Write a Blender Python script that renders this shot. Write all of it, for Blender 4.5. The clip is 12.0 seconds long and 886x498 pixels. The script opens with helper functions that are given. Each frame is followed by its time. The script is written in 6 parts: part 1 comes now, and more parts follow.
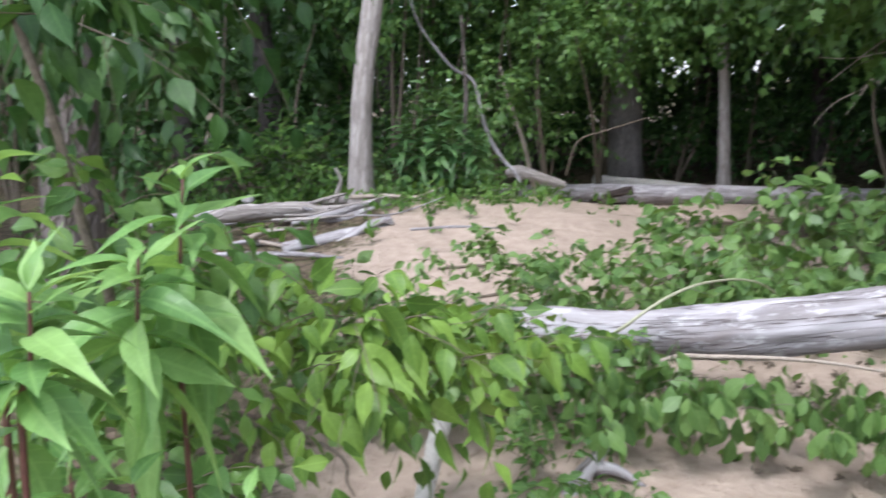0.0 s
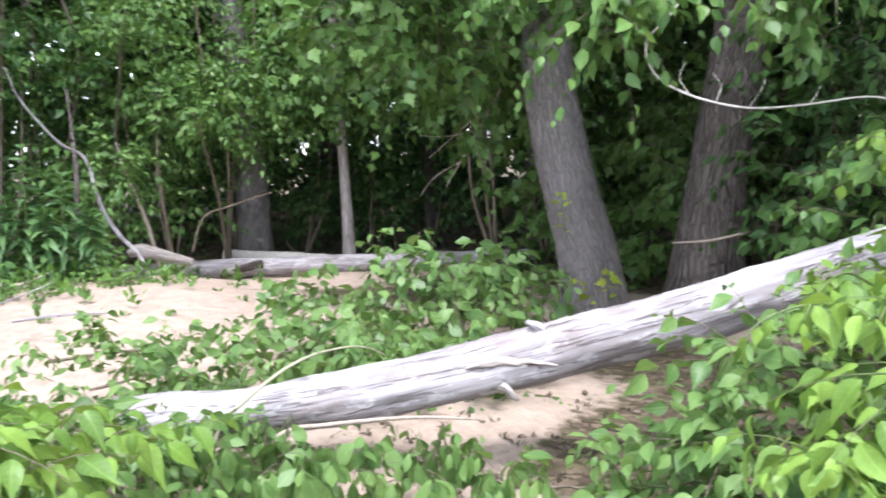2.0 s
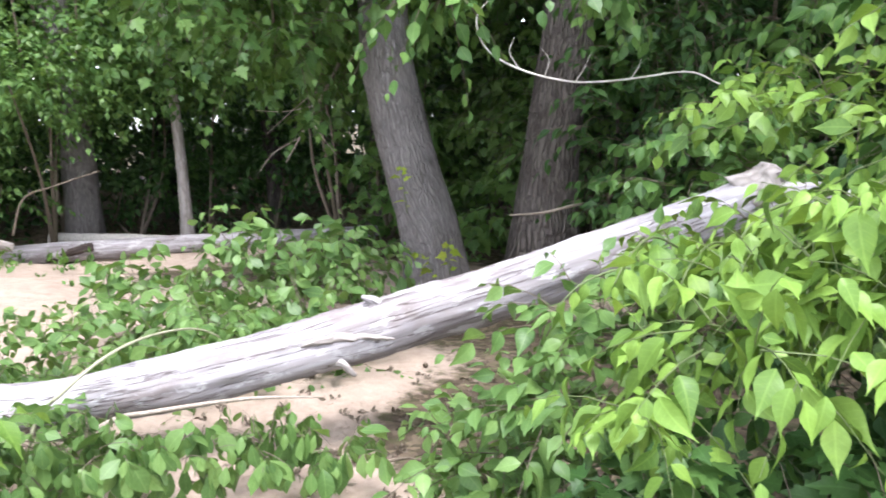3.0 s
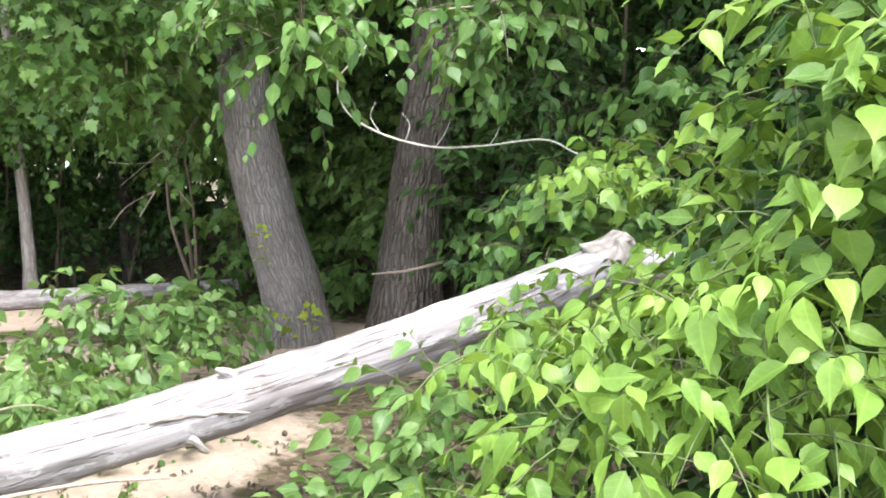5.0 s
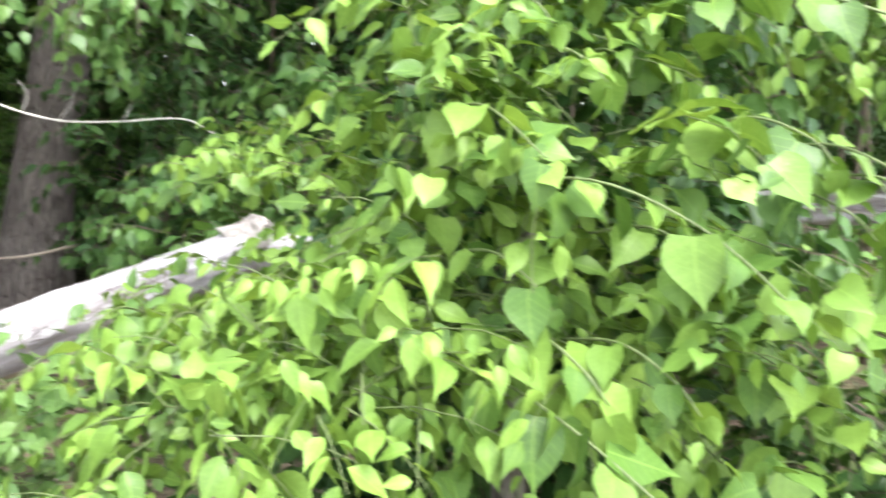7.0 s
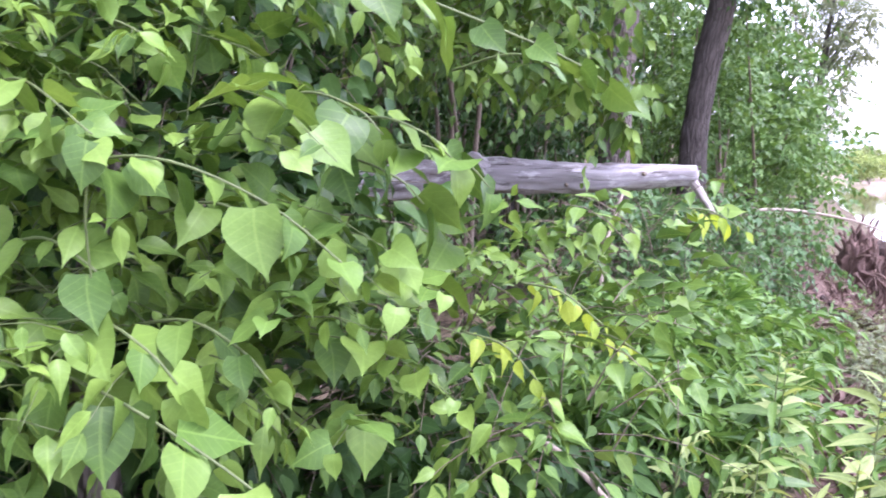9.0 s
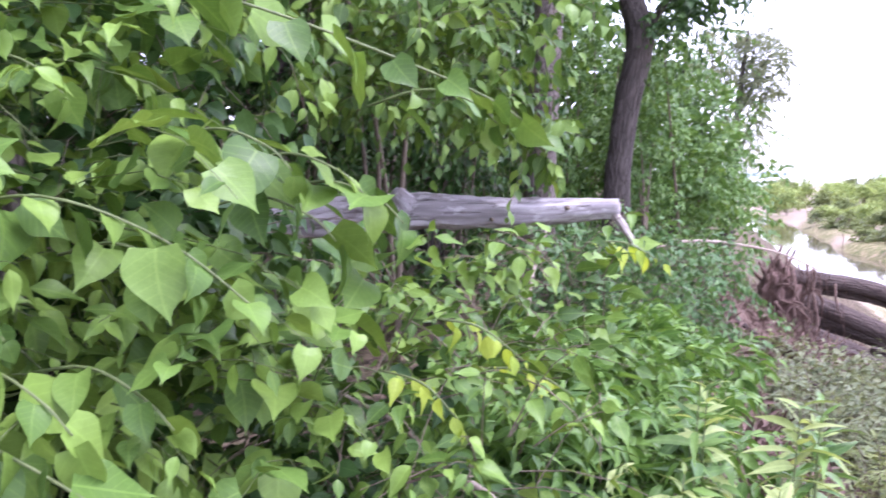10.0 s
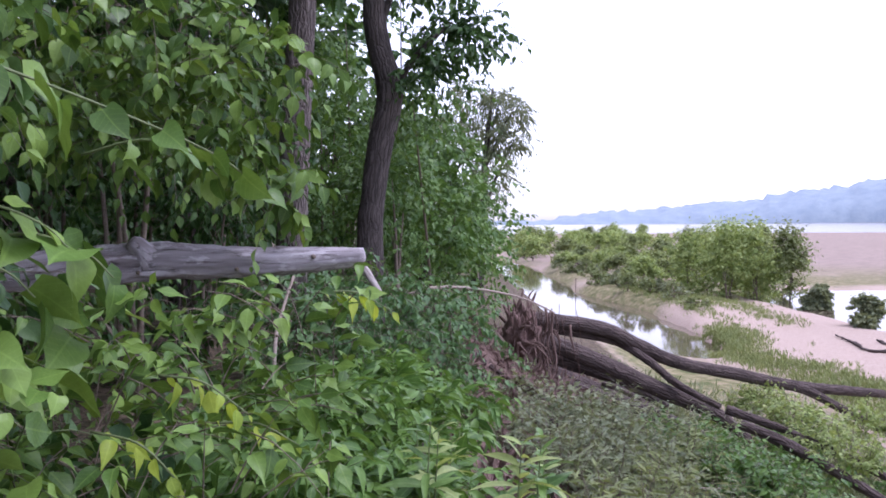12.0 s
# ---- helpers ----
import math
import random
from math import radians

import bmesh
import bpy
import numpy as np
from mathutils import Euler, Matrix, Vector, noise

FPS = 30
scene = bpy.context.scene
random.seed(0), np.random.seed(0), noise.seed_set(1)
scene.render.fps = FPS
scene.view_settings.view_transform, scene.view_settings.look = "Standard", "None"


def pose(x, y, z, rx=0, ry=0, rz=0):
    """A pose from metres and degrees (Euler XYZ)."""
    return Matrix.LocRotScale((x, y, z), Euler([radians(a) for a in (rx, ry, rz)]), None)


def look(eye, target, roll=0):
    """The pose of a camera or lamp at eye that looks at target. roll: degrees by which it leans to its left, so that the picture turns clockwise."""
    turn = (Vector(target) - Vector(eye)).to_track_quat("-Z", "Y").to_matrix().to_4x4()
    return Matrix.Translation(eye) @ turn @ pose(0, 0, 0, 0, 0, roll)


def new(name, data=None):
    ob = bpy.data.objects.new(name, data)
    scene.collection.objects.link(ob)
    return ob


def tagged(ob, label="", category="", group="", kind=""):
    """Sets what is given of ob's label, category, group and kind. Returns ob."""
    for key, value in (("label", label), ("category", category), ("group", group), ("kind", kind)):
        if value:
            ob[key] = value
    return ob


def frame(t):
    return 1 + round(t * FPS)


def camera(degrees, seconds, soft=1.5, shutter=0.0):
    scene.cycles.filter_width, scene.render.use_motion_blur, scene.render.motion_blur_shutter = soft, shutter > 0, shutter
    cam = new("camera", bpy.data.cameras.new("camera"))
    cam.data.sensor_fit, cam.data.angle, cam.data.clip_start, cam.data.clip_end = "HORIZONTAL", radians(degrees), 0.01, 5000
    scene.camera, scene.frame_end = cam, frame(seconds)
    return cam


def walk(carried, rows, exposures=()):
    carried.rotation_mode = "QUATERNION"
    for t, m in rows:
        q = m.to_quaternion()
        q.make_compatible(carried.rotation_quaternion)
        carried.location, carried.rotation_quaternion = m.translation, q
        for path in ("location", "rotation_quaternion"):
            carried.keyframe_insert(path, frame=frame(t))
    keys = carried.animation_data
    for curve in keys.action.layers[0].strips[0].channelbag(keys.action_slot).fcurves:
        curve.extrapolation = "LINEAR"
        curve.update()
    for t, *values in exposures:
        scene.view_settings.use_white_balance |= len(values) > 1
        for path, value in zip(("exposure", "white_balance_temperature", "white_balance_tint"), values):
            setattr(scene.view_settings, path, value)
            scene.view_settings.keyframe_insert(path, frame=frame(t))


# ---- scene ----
cam = camera(53.98, 12.0, 1.7, 0.4)
PATH = [
    (0.0, pose(-0.182, -0.218, 1.435, 79.66, 1.83, 86.29)),
    (0.5, pose(-0.152, -0.198, 1.443, 80.99, 0.80, 79.28)),
    (1.0, pose(-0.147, -0.167, 1.457, 82.29, 2.50, 75.22)),
    (1.5, pose(-0.126, -0.130, 1.468, 83.62, 2.23, 68.98)),
    (2.0, pose(-0.107, -0.085, 1.462, 83.54, 2.11, 62.85)),
    (2.5, pose(-0.098, -0.045, 1.449, 83.25, 1.63, 57.56)),
    (3.0, pose(-0.098, -0.007, 1.442, 81.66, 2.25, 52.91)),
    (3.5, pose(-0.086, 0.007, 1.439, 81.90, 2.17, 49.52)),
    (3.7, pose(-0.050, 0.007, 1.452, 81.75, 2.27, 48.05)),
    (5.3, pose(-0.124, 0.062, 1.539, 85.22, 1.58, 42.90)),
    (5.5, pose(-0.118, 0.069, 1.535, 85.44, 2.02, 41.67)),
    (6.0, pose(-0.098, 0.077, 1.534, 83.99, 2.04, 38.44)),
    (6.5, pose(-0.082, 0.124, 1.530, 84.40, -0.01, 33.89)),
    (7.0, pose(-0.034, 0.110, 1.532, 83.42, -1.38, 22.18)),
    (7.5, pose(-0.011, 0.112, 1.529, 81.61, -0.92, 13.80)),
    (7.7, pose(-0.006, 0.117, 1.526, 81.63, -0.97, 11.20)),
    (9.3, pose(0.114, 0.130, 1.502, 84.09, 0.82, -3.27)),
    (9.5, pose(0.119, 0.136, 1.509, 85.06, 1.22, -3.94)),
    (10.0, pose(0.137, 0.152, 1.502, 85.37, 0.73, -6.20)),
    (10.5, pose(0.183, 0.127, 1.522, 89.44, 0.44, -12.99)),
    (11.0, pose(0.213, 0.102, 1.522, 89.00, -0.01, -17.37)),
    (11.5, pose(0.227, 0.104, 1.513, 87.36, 0.44, -21.37)),
    (12.0, pose(0.218, 0.093, 1.514, 88.30, 0.48, -21.79)),
]
walk(cam, PATH, exposures=[(0.0, 0.72, 5850, 12), (1.0, 1.08, 5850, 13), (2.5, 1.55, 5950, 14), (3.5, 1.52, 6080, 12), (5.5, 1.80, 6420, 7), (6.5, 1.80, 6480, 5), (7.7, 2.2, 5950, 20), (9.5, 1.33, 5600, 37), (10.0, 1.31, 5600, 37), (10.5, 1.31, 5600, 36), (11.0, 0.92, 5580, 34), (11.5, 0.54, 5550, 33), (12.0, 0.22, 5550, 33)])

# ---- world and sun ----
SUN_EL, SUN_AZ = radians(68), radians(120)
world = bpy.data.worlds.new("sky")
scene.world = world
world.use_nodes = True
wn = world.node_tree.nodes
sky = wn.new("ShaderNodeTexSky")
sky.sky_type, sky.sun_disc = "NISHITA", False
sky.sun_elevation, sky.sun_rotation = SUN_EL, SUN_AZ
sky.air_density, sky.dust_density, sky.ozone_density = 1.0, 1.2, 1.0
wn["Background"].inputs["Strength"].default_value = 0.15
veil = wn.new("ShaderNodeHueSaturation")  # thin white cloud over the whole sky
veil.inputs["Saturation"].default_value, veil.inputs["Value"].default_value = 0.22, 2.0
world.node_tree.links.new(sky.outputs["Color"], veil.inputs["Color"])
world.node_tree.links.new(veil.outputs["Color"], wn["Background"].inputs["Color"])
sun_data = bpy.data.lights.new("sun", "SUN")
sun_data.energy, sun_data.angle, sun_data.color = 1.9, radians(20), (1.0, 0.95, 0.87)
sun = new("sun", sun_data)
sun_way = Vector((math.sin(SUN_AZ) * math.cos(SUN_EL), math.cos(SUN_AZ) * math.cos(SUN_EL), math.sin(SUN_EL)))
sun.matrix_world = look(sun_way * 60, (0, 0, 0))


# ---- materials ----
class Mat:
    """A node material with short ways to add nodes."""

    def __init__(self, name):
        self.m = bpy.data.materials.new(name)
        self.m.use_nodes = True
        self.t = self.m.node_tree
        self.b = self.t.nodes["Principled BSDF"]
        self.out = self.t.nodes["Material Output"]

    def n(self, kind):
        return self.t.nodes.new(kind)

    def link(self, a, b):
        self.t.links.new(a, b)

    def noise(self, vec, scale, detail=4, rough=0.6):
        node = self.n("ShaderNodeTexNoise")
        node.inputs["Scale"].default_value = scale
        node.inputs["Detail"].default_value = detail
        node.inputs["Roughness"].default_value = rough
        if vec is not None:
            self.link(vec, node.inputs["Vector"])
        return node.outputs["Fac"]

    def ramp(self, fac, *stops):
        node = self.n("ShaderNodeValToRGB")
        el = node.color_ramp.elements
        while len(el) < len(stops):
            el.new(0.5)
        for e, (p, c) in zip(el, stops):
            e.position = p
            e.color = (*c, 1) if len(c) == 3 else c
        self.link(fac, node.inputs["Fac"])
        return node.outputs["Color"]

    def mix(self, fac, a, b, mode="MIX"):
        node = self.n("ShaderNodeMix")
        node.data_type, node.blend_type = "RGBA", mode
        for value, k in ((fac, 0), (a, 6), (b, 7)):
            if hasattr(value, "links"):
                self.link(value, node.inputs[k])
            elif k == 0:
                node.inputs[0].default_value = value
            else:
                node.inputs[k].default_value = (*value, 1)
        return node.outputs[2]

    def math(self, op, a, b=0.0):
        node = self.n("ShaderNodeMath")
        node.operation = op
        for k, value in enumerate((a, b)):
            if hasattr(value, "links"):
                self.link(value, node.inputs[k])
            else:
                node.inputs[k].default_value = value
        return node.outputs[0]

    def scaled(self, vec, sx, sy, sz):
        node = self.n("ShaderNodeMapping")
        node.inputs["Scale"].default_value = (sx, sy, sz)
        self.link(vec, node.inputs["Vector"])
        return node.outputs["Vector"]

    def obj(self):
        return self.n("ShaderNodeNewGeometry").outputs["Position"]

    def attr(self, name):
        node = self.n("ShaderNodeAttribute")
        node.attribute_name = name
        return node.outputs["Vector"]

    def attrf(self, name):
        node = self.n("ShaderNodeAttribute")
        node.attribute_name = name
        return node.outputs["Fac"]

    def bump(self, height, dist, strength=1.0):
        node = self.n("ShaderNodeBump")
        node.inputs["Distance"].default_value = dist
        node.inputs["Strength"].default_value = strength
        self.link(height, node.inputs["Height"])
        self.link(node.outputs["Normal"], self.b.inputs["Normal"])
        return node.outputs["Normal"]

    def color(self, c):
        self.link(c, self.b.inputs["Base Color"])

    def rough(self, r):
        self.b.inputs["Roughness"].default_value = r


def leaf_material(name, dark, mid, light, gloss=0.45, through_light=0.4, vein=0.13):
    """Leaf: each blade its own green, paler veins, light passing through it."""
    m = Mat(name)
    geo = m.n("ShaderNodeNewGeometry")
    info = m.n("ShaderNodeObjectInfo")
    rnd = m.math("FRACT", m.math("ADD", geo.outputs["Random Per Island"], info.outputs["Random"]))
    patch = m.noise(m.obj(), 1.7, 2)
    pick = m.math("ADD", m.math("MULTIPLY", rnd, 0.6), m.math("MULTIPLY", patch, 0.5))
    col = m.ramp(pick, (0.12, dark), (0.5, mid), (0.95, light))
    uv = m.n("ShaderNodeUVMap").outputs["UV"]
    sep = m.n("ShaderNodeSeparateXYZ")
    m.link(uv, sep.inputs[0])
    across = m.math("ABSOLUTE", sep.outputs[0])
    rib = m.math("LESS_THAN", across, 0.02)
    side = m.math("SINE", m.math("MULTIPLY", m.math("SUBTRACT", sep.outputs[1], m.math("MULTIPLY", across, 0.7)), 46.0))
    side = m.math("GREATER_THAN", side, 0.9)
    veins = m.math("MULTIPLY", m.math("MAXIMUM", rib, m.math("MULTIPLY", side, 0.5)), vein)
    col = m.mix(veins, col, tuple(min(1, c * 1.8 + 0.03) for c in light))
    blot = m.ramp(m.noise(m.obj(), 38, 3), (0.3, (0.75, 0.78, 0.7)), (0.6, (1, 1, 1)))
    col = m.mix(0.7, col, blot, "MULTIPLY")
    m.color(col)
    m.rough(gloss)
    m.b.inputs["Specular IOR Level"].default_value = 0.25
    nrm = m.bump(m.noise(m.obj(), 120, 2), 0.002, 0.4)
    tr = m.n("ShaderNodeBsdfTranslucent")
    m.link(m.mix(1.0, col, (1.5, 1.38, 0.8), "MULTIPLY"), tr.inputs["Color"])
    m.link(nrm, tr.inputs["Normal"])
    mixs = m.n("ShaderNodeMixShader")
    mixs.inputs[0].default_value = through_light
    m.link(m.b.outputs[0], mixs.inputs[1])
    m.link(tr.outputs[0], mixs.inputs[2])
    m.link(mixs.outputs[0], m.out.inputs["Surface"])
    return m.m


def bark_material(name, dark, mid, light, fine=26.0, deep=0.02, moss=0.0):
    """Furrowed bark: ridges run along the stem."""
    m = Mat(name)
    g = m.attr("grain")
    long_way = m.scaled(g, 1, 1, 0.16)
    ridges = m.noise(long_way, fine, 5, 0.65)
    plates = m.n("ShaderNodeTexVoronoi")
    plates.feature = "DISTANCE_TO_EDGE"
    plates.inputs["Scale"].default_value = fine * 0.9
    wob = m.n("ShaderNodeVectorMath")
    wob.operation = "ADD"
    m.link(long_way, wob.inputs[0])
    wn2 = m.n("ShaderNodeTexNoise")
    wn2.inputs["Scale"].default_value = 9.0
    m.link(g, wn2.inputs["Vector"])
    sc = m.n("ShaderNodeVectorMath")
    sc.operation = "SCALE"
    sc.inputs["Scale"].default_value = 0.05
    m.link(wn2.outputs["Color"], sc.inputs[0])
    m.link(sc.outputs[0], wob.inputs[1])
    m.link(wob.outputs[0], plates.inputs["Vector"])
    crack = m.ramp(plates.outputs["Distance"], (0.0, (0, 0, 0)), (0.22, (1, 1, 1)))
    col = m.ramp(ridges, (0.28, dark), (0.5, mid), (0.75, light))
    big = m.noise(g, 2.6, 3)
    col = m.mix(m.ramp(big, (0.35, (0, 0, 0)), (0.7, (0.5, 0.5, 0.5))), col, tuple(c * 1.25 for c in light))
    col = m.mix(m.math("MULTIPLY", m.math("SUBTRACT", 1.0, crack), 0.4), col, tuple(c * 0.55 for c in dark))
    if moss:
        col = m.mix(m.math("MULTIPLY", m.ramp(m.noise(g, 4.5, 5), (0.5, (0, 0, 0)), (0.62, (1, 1, 1))), moss), col, (0.09, 0.12, 0.05))
    m.color(col)
    m.rough(0.9)
    m.b.inputs["Specular IOR Level"].default_value = 0.2
    m.bump(m.math("ADD", m.math("MULTIPLY", crack, 0.6), ridges), deep)
    return m.m


def weathered_material(name):
    """Barkless sun-bleached wood: silver grey, long drying cracks, scraps of brown."""
    m = Mat(name)
    g = m.attr("grain")
    fibre = m.noise(m.scaled(g, 1, 1, 0.05), 60, 6, 0.7)
    streak = m.noise(m.scaled(g, 1, 1, 0.10), 14, 4, 0.6)
    big = m.noise(m.scaled(g, 1, 1, 0.5), 5.5, 5, 0.65)
    col = m.ramp(streak, (0.27, (0.14, 0.125, 0.127)), (0.45, (0.30, 0.277, 0.288)), (0.64, (0.47, 0.445, 0.465)))
    col = m.mix(m.ramp(fibre, (0.35, (0.5, 0.5, 0.5)), (0.6, (0, 0, 0))), col, (0.27, 0.24, 0.235))
    col = m.mix(m.ramp(big, (0.50, (0, 0, 0)), (0.64, (0.7, 0.7, 0.7))), col, (0.20, 0.165, 0.158))
    flake = m.ramp(m.noise(m.scaled(g, 1, 1, 0.35), 17, 4, 0.7), (0.54, (0, 0, 0)), (0.60, (0.55, 0.55, 0.55)))
    col = m.mix(flake, col, (0.60, 0.575, 0.59))
    cr = m.noise(m.scaled(g, 1, 1, 0.045), 24, 3, 0.5)
    crack = m.ramp(m.math("ABSOLUTE", m.math("SUBTRACT", cr, 0.5)), (0.0, (0, 0, 0)), (0.011, (1, 1, 1)))
    col = m.mix(m.math("MULTIPLY", m.math("SUBTRACT", 1.0, crack), 0.6), col, (0.09, 0.055, 0.05))
    m.color(col)
    m.rough(0.8)
    m.b.inputs["Specular IOR Level"].default_value = 0.25
    m.bump(m.math("ADD", m.math("MULTIPLY", fibre, 0.4), m.math("ADD", crack, m.math("MULTIPLY", big, 0.6))), 0.008)
    return m.m


def ground_material():
    """Pale sand, leaf litter over dark soil, and grassy mud, by what lies where."""
    m = Mat("sand_and_litter")
    p = m.obj()
    fine = m.noise(p, 160, 4, 0.7)
    mid = m.noise(p, 9, 5, 0.65)
    big = m.noise(p, 0.9, 4)
    sand = m.ramp(mid, (0.25, (0.34, 0.265, 0.215)), (0.5, (0.44, 0.35, 0.288)), (0.75, (0.52, 0.42, 0.352)))
    sand = m.mix(m.ramp(fine, (0.35, (0.35, 0.35, 0.35)), (0.55, (0, 0, 0))), sand, (0.36, 0.27, 0.20))
    sand = m.mix(m.ramp(m.noise(p, 34, 3), (0.66, (0, 0, 0)), (0.72, (0.7, 0.7, 0.7))), sand, (0.17, 0.12, 0.085))
    vor = m.n("ShaderNodeTexVoronoi")
    vor.inputs["Scale"].default_value = 22.0
    m.link(p, vor.inputs["Vector"])
    litter = m.ramp(vor.outputs["Color"], (0.1, (0.045, 0.033, 0.024)), (0.5, (0.11, 0.082, 0.06)), (0.9, (0.21, 0.16, 0.115)))
    litter = m.mix(m.ramp(mid, (0.45, (0, 0, 0)), (0.65, (0.55, 0.55, 0.55))), litter, (0.07, 0.085, 0.03))
    grass = m.ramp(m.noise(p, 3.0, 5), (0.35, (0.10, 0.12, 0.045)), (0.5, (0.20, 0.19, 0.09)), (0.65, (0.33, 0.27, 0.17)))
    mud = m.ramp(big, (0.3, (0.24, 0.19, 0.16)), (0.7, (0.36, 0.285, 0.235)))
    edge = m.math("MULTIPLY", m.math("SUBTRACT", mid, 0.5), 0.7)
    w_l = m.ramp(m.math("ADD", m.attrf("litter"), edge), (0.42, (0, 0, 0)), (0.58, (1, 1, 1)))
    w_g = m.ramp(m.math("ADD", m.attrf("grass"), edge), (0.4, (0, 0, 0)), (0.6, (1, 1, 1)))
    soil = m.ramp(m.noise(m.scaled(p, 1, 1, 2.5), 7, 6, 0.75), (0.3, (0.06, 0.036, 0.028)), (0.5, (0.15, 0.10, 0.08)), (0.68, (0.30, 0.22, 0.185)))
    w_s = m.ramp(m.math("ADD", m.attrf("soil"), edge), (0.4, (0, 0, 0)), (0.6, (1, 1, 1)))
    w_m = m.attrf("mud")
    col = m.mix(w_l, sand, litter)
    col = m.mix(w_g, col, grass)
    col = m.mix(w_s, col, soil)
    col = m.mix(w_m, col, mud)
    m.color(col)
    m.rough(0.95)
    m.b.inputs["Specular IOR Level"].default_value = 0.15
    m.bump(m.math("ADD", m.math("MULTIPLY", mid, 1.0), m.math("MULTIPLY", fine, 0.15)), 0.05)
    return m.m


def plain_material(name, a, b, scale=20.0, rough=0.85, bump=0.004):
    m = Mat(name)
    f = m.noise(m.obj(), scale, 5, 0.65)
    m.color(m.ramp(f, (0.3, a), (0.7, b)))
    m.rough(rough)
    m.bump(f, bump)
    return m.m


def water_material(name, rough):
    m = Mat(name)
    m.b.inputs["Base Color"].default_value = (0.11, 0.09, 0.06, 1)
    m.rough(rough)
    m.b.inputs["Specular IOR Level"].default_value = 0.8
    m.bump(m.noise(m.obj(), 1.2, 3), 0.01, 0.25)
    return m.m


GROUND = ground_material()
WATER = water_material("still_water", 0.05)
RIVER = water_material("rippled_water", 0.16)
BARK_PALE = bark_material("pale_bark", (0.20, 0.17, 0.15), (0.34, 0.30, 0.28), (0.46, 0.42, 0.40), 20, 0.01)
BARK_GREY = bark_material("grey_bark", (0.11, 0.097, 0.09), (0.21, 0.19, 0.182), (0.30, 0.275, 0.267), 40, 0.02)
BARK_BROWN = bark_material("brown_bark", (0.06, 0.05, 0.044), (0.145, 0.122, 0.11), (0.235, 0.203, 0.186), 26, 0.04)
BARK_DARK = bark_material("dark_bark", (0.03, 0.026, 0.024), (0.075, 0.064, 0.058), (0.13, 0.115, 0.105), 24, 0.02)
BARK_WET = bark_material("fallen_bark", (0.038, 0.029, 0.026), (0.078, 0.06, 0.054), (0.13, 0.102, 0.092), 20, 0.025)
BLEACHED = weathered_material("weathered_wood")
TWIG = plain_material("twig_bark", (0.09, 0.07, 0.05), (0.2, 0.16, 0.12), 60)
TWIG_PALE = plain_material("dry_twig", (0.26, 0.21, 0.17), (0.44, 0.37, 0.31), 60)
STEM_GREEN = plain_material("green_stem", (0.07, 0.10, 0.03), (0.15, 0.19, 0.07), 50, 0.6, 0.001)
STEM_RED = plain_material("red_brown_stem", (0.07, 0.022, 0.018), (0.15, 0.06, 0.045), 50, 0.5, 0.001)
CANE = plain_material("dry_cane", (0.30, 0.31, 0.2), (0.46, 0.44, 0.31), 40, 0.6, 0.001)
SOIL = plain_material("root_soil", (0.07, 0.04, 0.034), (0.25, 0.165, 0.14), 7, 0.95, 0.05)
ROOT = plain_material("root_bark", (0.08, 0.05, 0.04), (0.19, 0.125, 0.10), 40)
STONE = plain_material("pale_stone", (0.3, 0.28, 0.27), (0.5, 0.48, 0.47), 14)
DRIFT_PALE = plain_material("sun_whitened_wood", (0.36, 0.33, 0.30), (0.58, 0.55, 0.51), 30)
# Distance haze is put into the hills' pale blue-grey colour.
HILL = plain_material("hazed_far_trees", (0.21, 0.27, 0.325), (0.28, 0.34, 0.385), 0.035, 1.0, 2.0)

LEAF_YOUNG = leaf_material("young_leaf", (0.045, 0.098, 0.022), (0.15, 0.255, 0.047), (0.235, 0.36, 0.072), 0.40, 0.23)
LEAF_BROAD = leaf_material("broad_leaf", (0.028, 0.066, 0.017), (0.095, 0.18, 0.034), (0.21, 0.325, 0.063), 0.40, 0.2)
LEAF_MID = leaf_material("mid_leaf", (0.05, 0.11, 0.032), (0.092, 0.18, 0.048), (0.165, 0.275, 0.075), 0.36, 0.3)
LEAF_BLUE = leaf_material("vine_leaf", (0.045, 0.10, 0.04), (0.08, 0.165, 0.06), (0.15, 0.26, 0.095), 0.36, 0.3)
# Naturally dark leaves, and leaves whose shade is put into the colour.
LEAF_DARK = leaf_material("dark_leaf_and_shade_tint", (0.02, 0.054, 0.017), (0.038, 0.092, 0.023), (0.085, 0.165, 0.042), 0.42, 0.2)
LEAF_WEED = leaf_material("weed_leaf", (0.085, 0.185, 0.058), (0.18, 0.33, 0.10), (0.30, 0.46, 0.16), 0.34, 0.3)
LEAF_SHRUB = leaf_material("shrub_leaf", (0.06, 0.12, 0.038), (0.118, 0.21, 0.062), (0.20, 0.31, 0.10), 0.36, 0.3)
LEAF_SUNNY = leaf_material("sunny_willow_leaf", (0.15, 0.22, 0.075), (0.25, 0.33, 0.115), (0.37, 0.44, 0.18), 0.5, 0.35)
LEAF_HERB = leaf_material("herb_leaf", (0.035, 0.085, 0.022), (0.085, 0.175, 0.036), (0.17, 0.29, 0.066), 0.38, 0.3)
LEAF_GREY = leaf_material("willow_leaf", (0.09, 0.12, 0.07), (0.165, 0.2, 0.115), (0.26, 0.29, 0.175), 0.5, 0.35)
LEAF_SCRUB = leaf_material("scrub_leaf", (0.10, 0.135, 0.05), (0.17, 0.215, 0.085), (0.27, 0.31, 0.14), 0.55, 0.3)
LEAF_YELLOW = leaf_material("yellow_leaf", (0.17, 0.28, 0.03), (0.30, 0.40, 0.05), (0.42, 0.50, 0.08), 0.42, 0.42)


# ---- mesh helpers ----
RNG = np.random.default_rng(7)


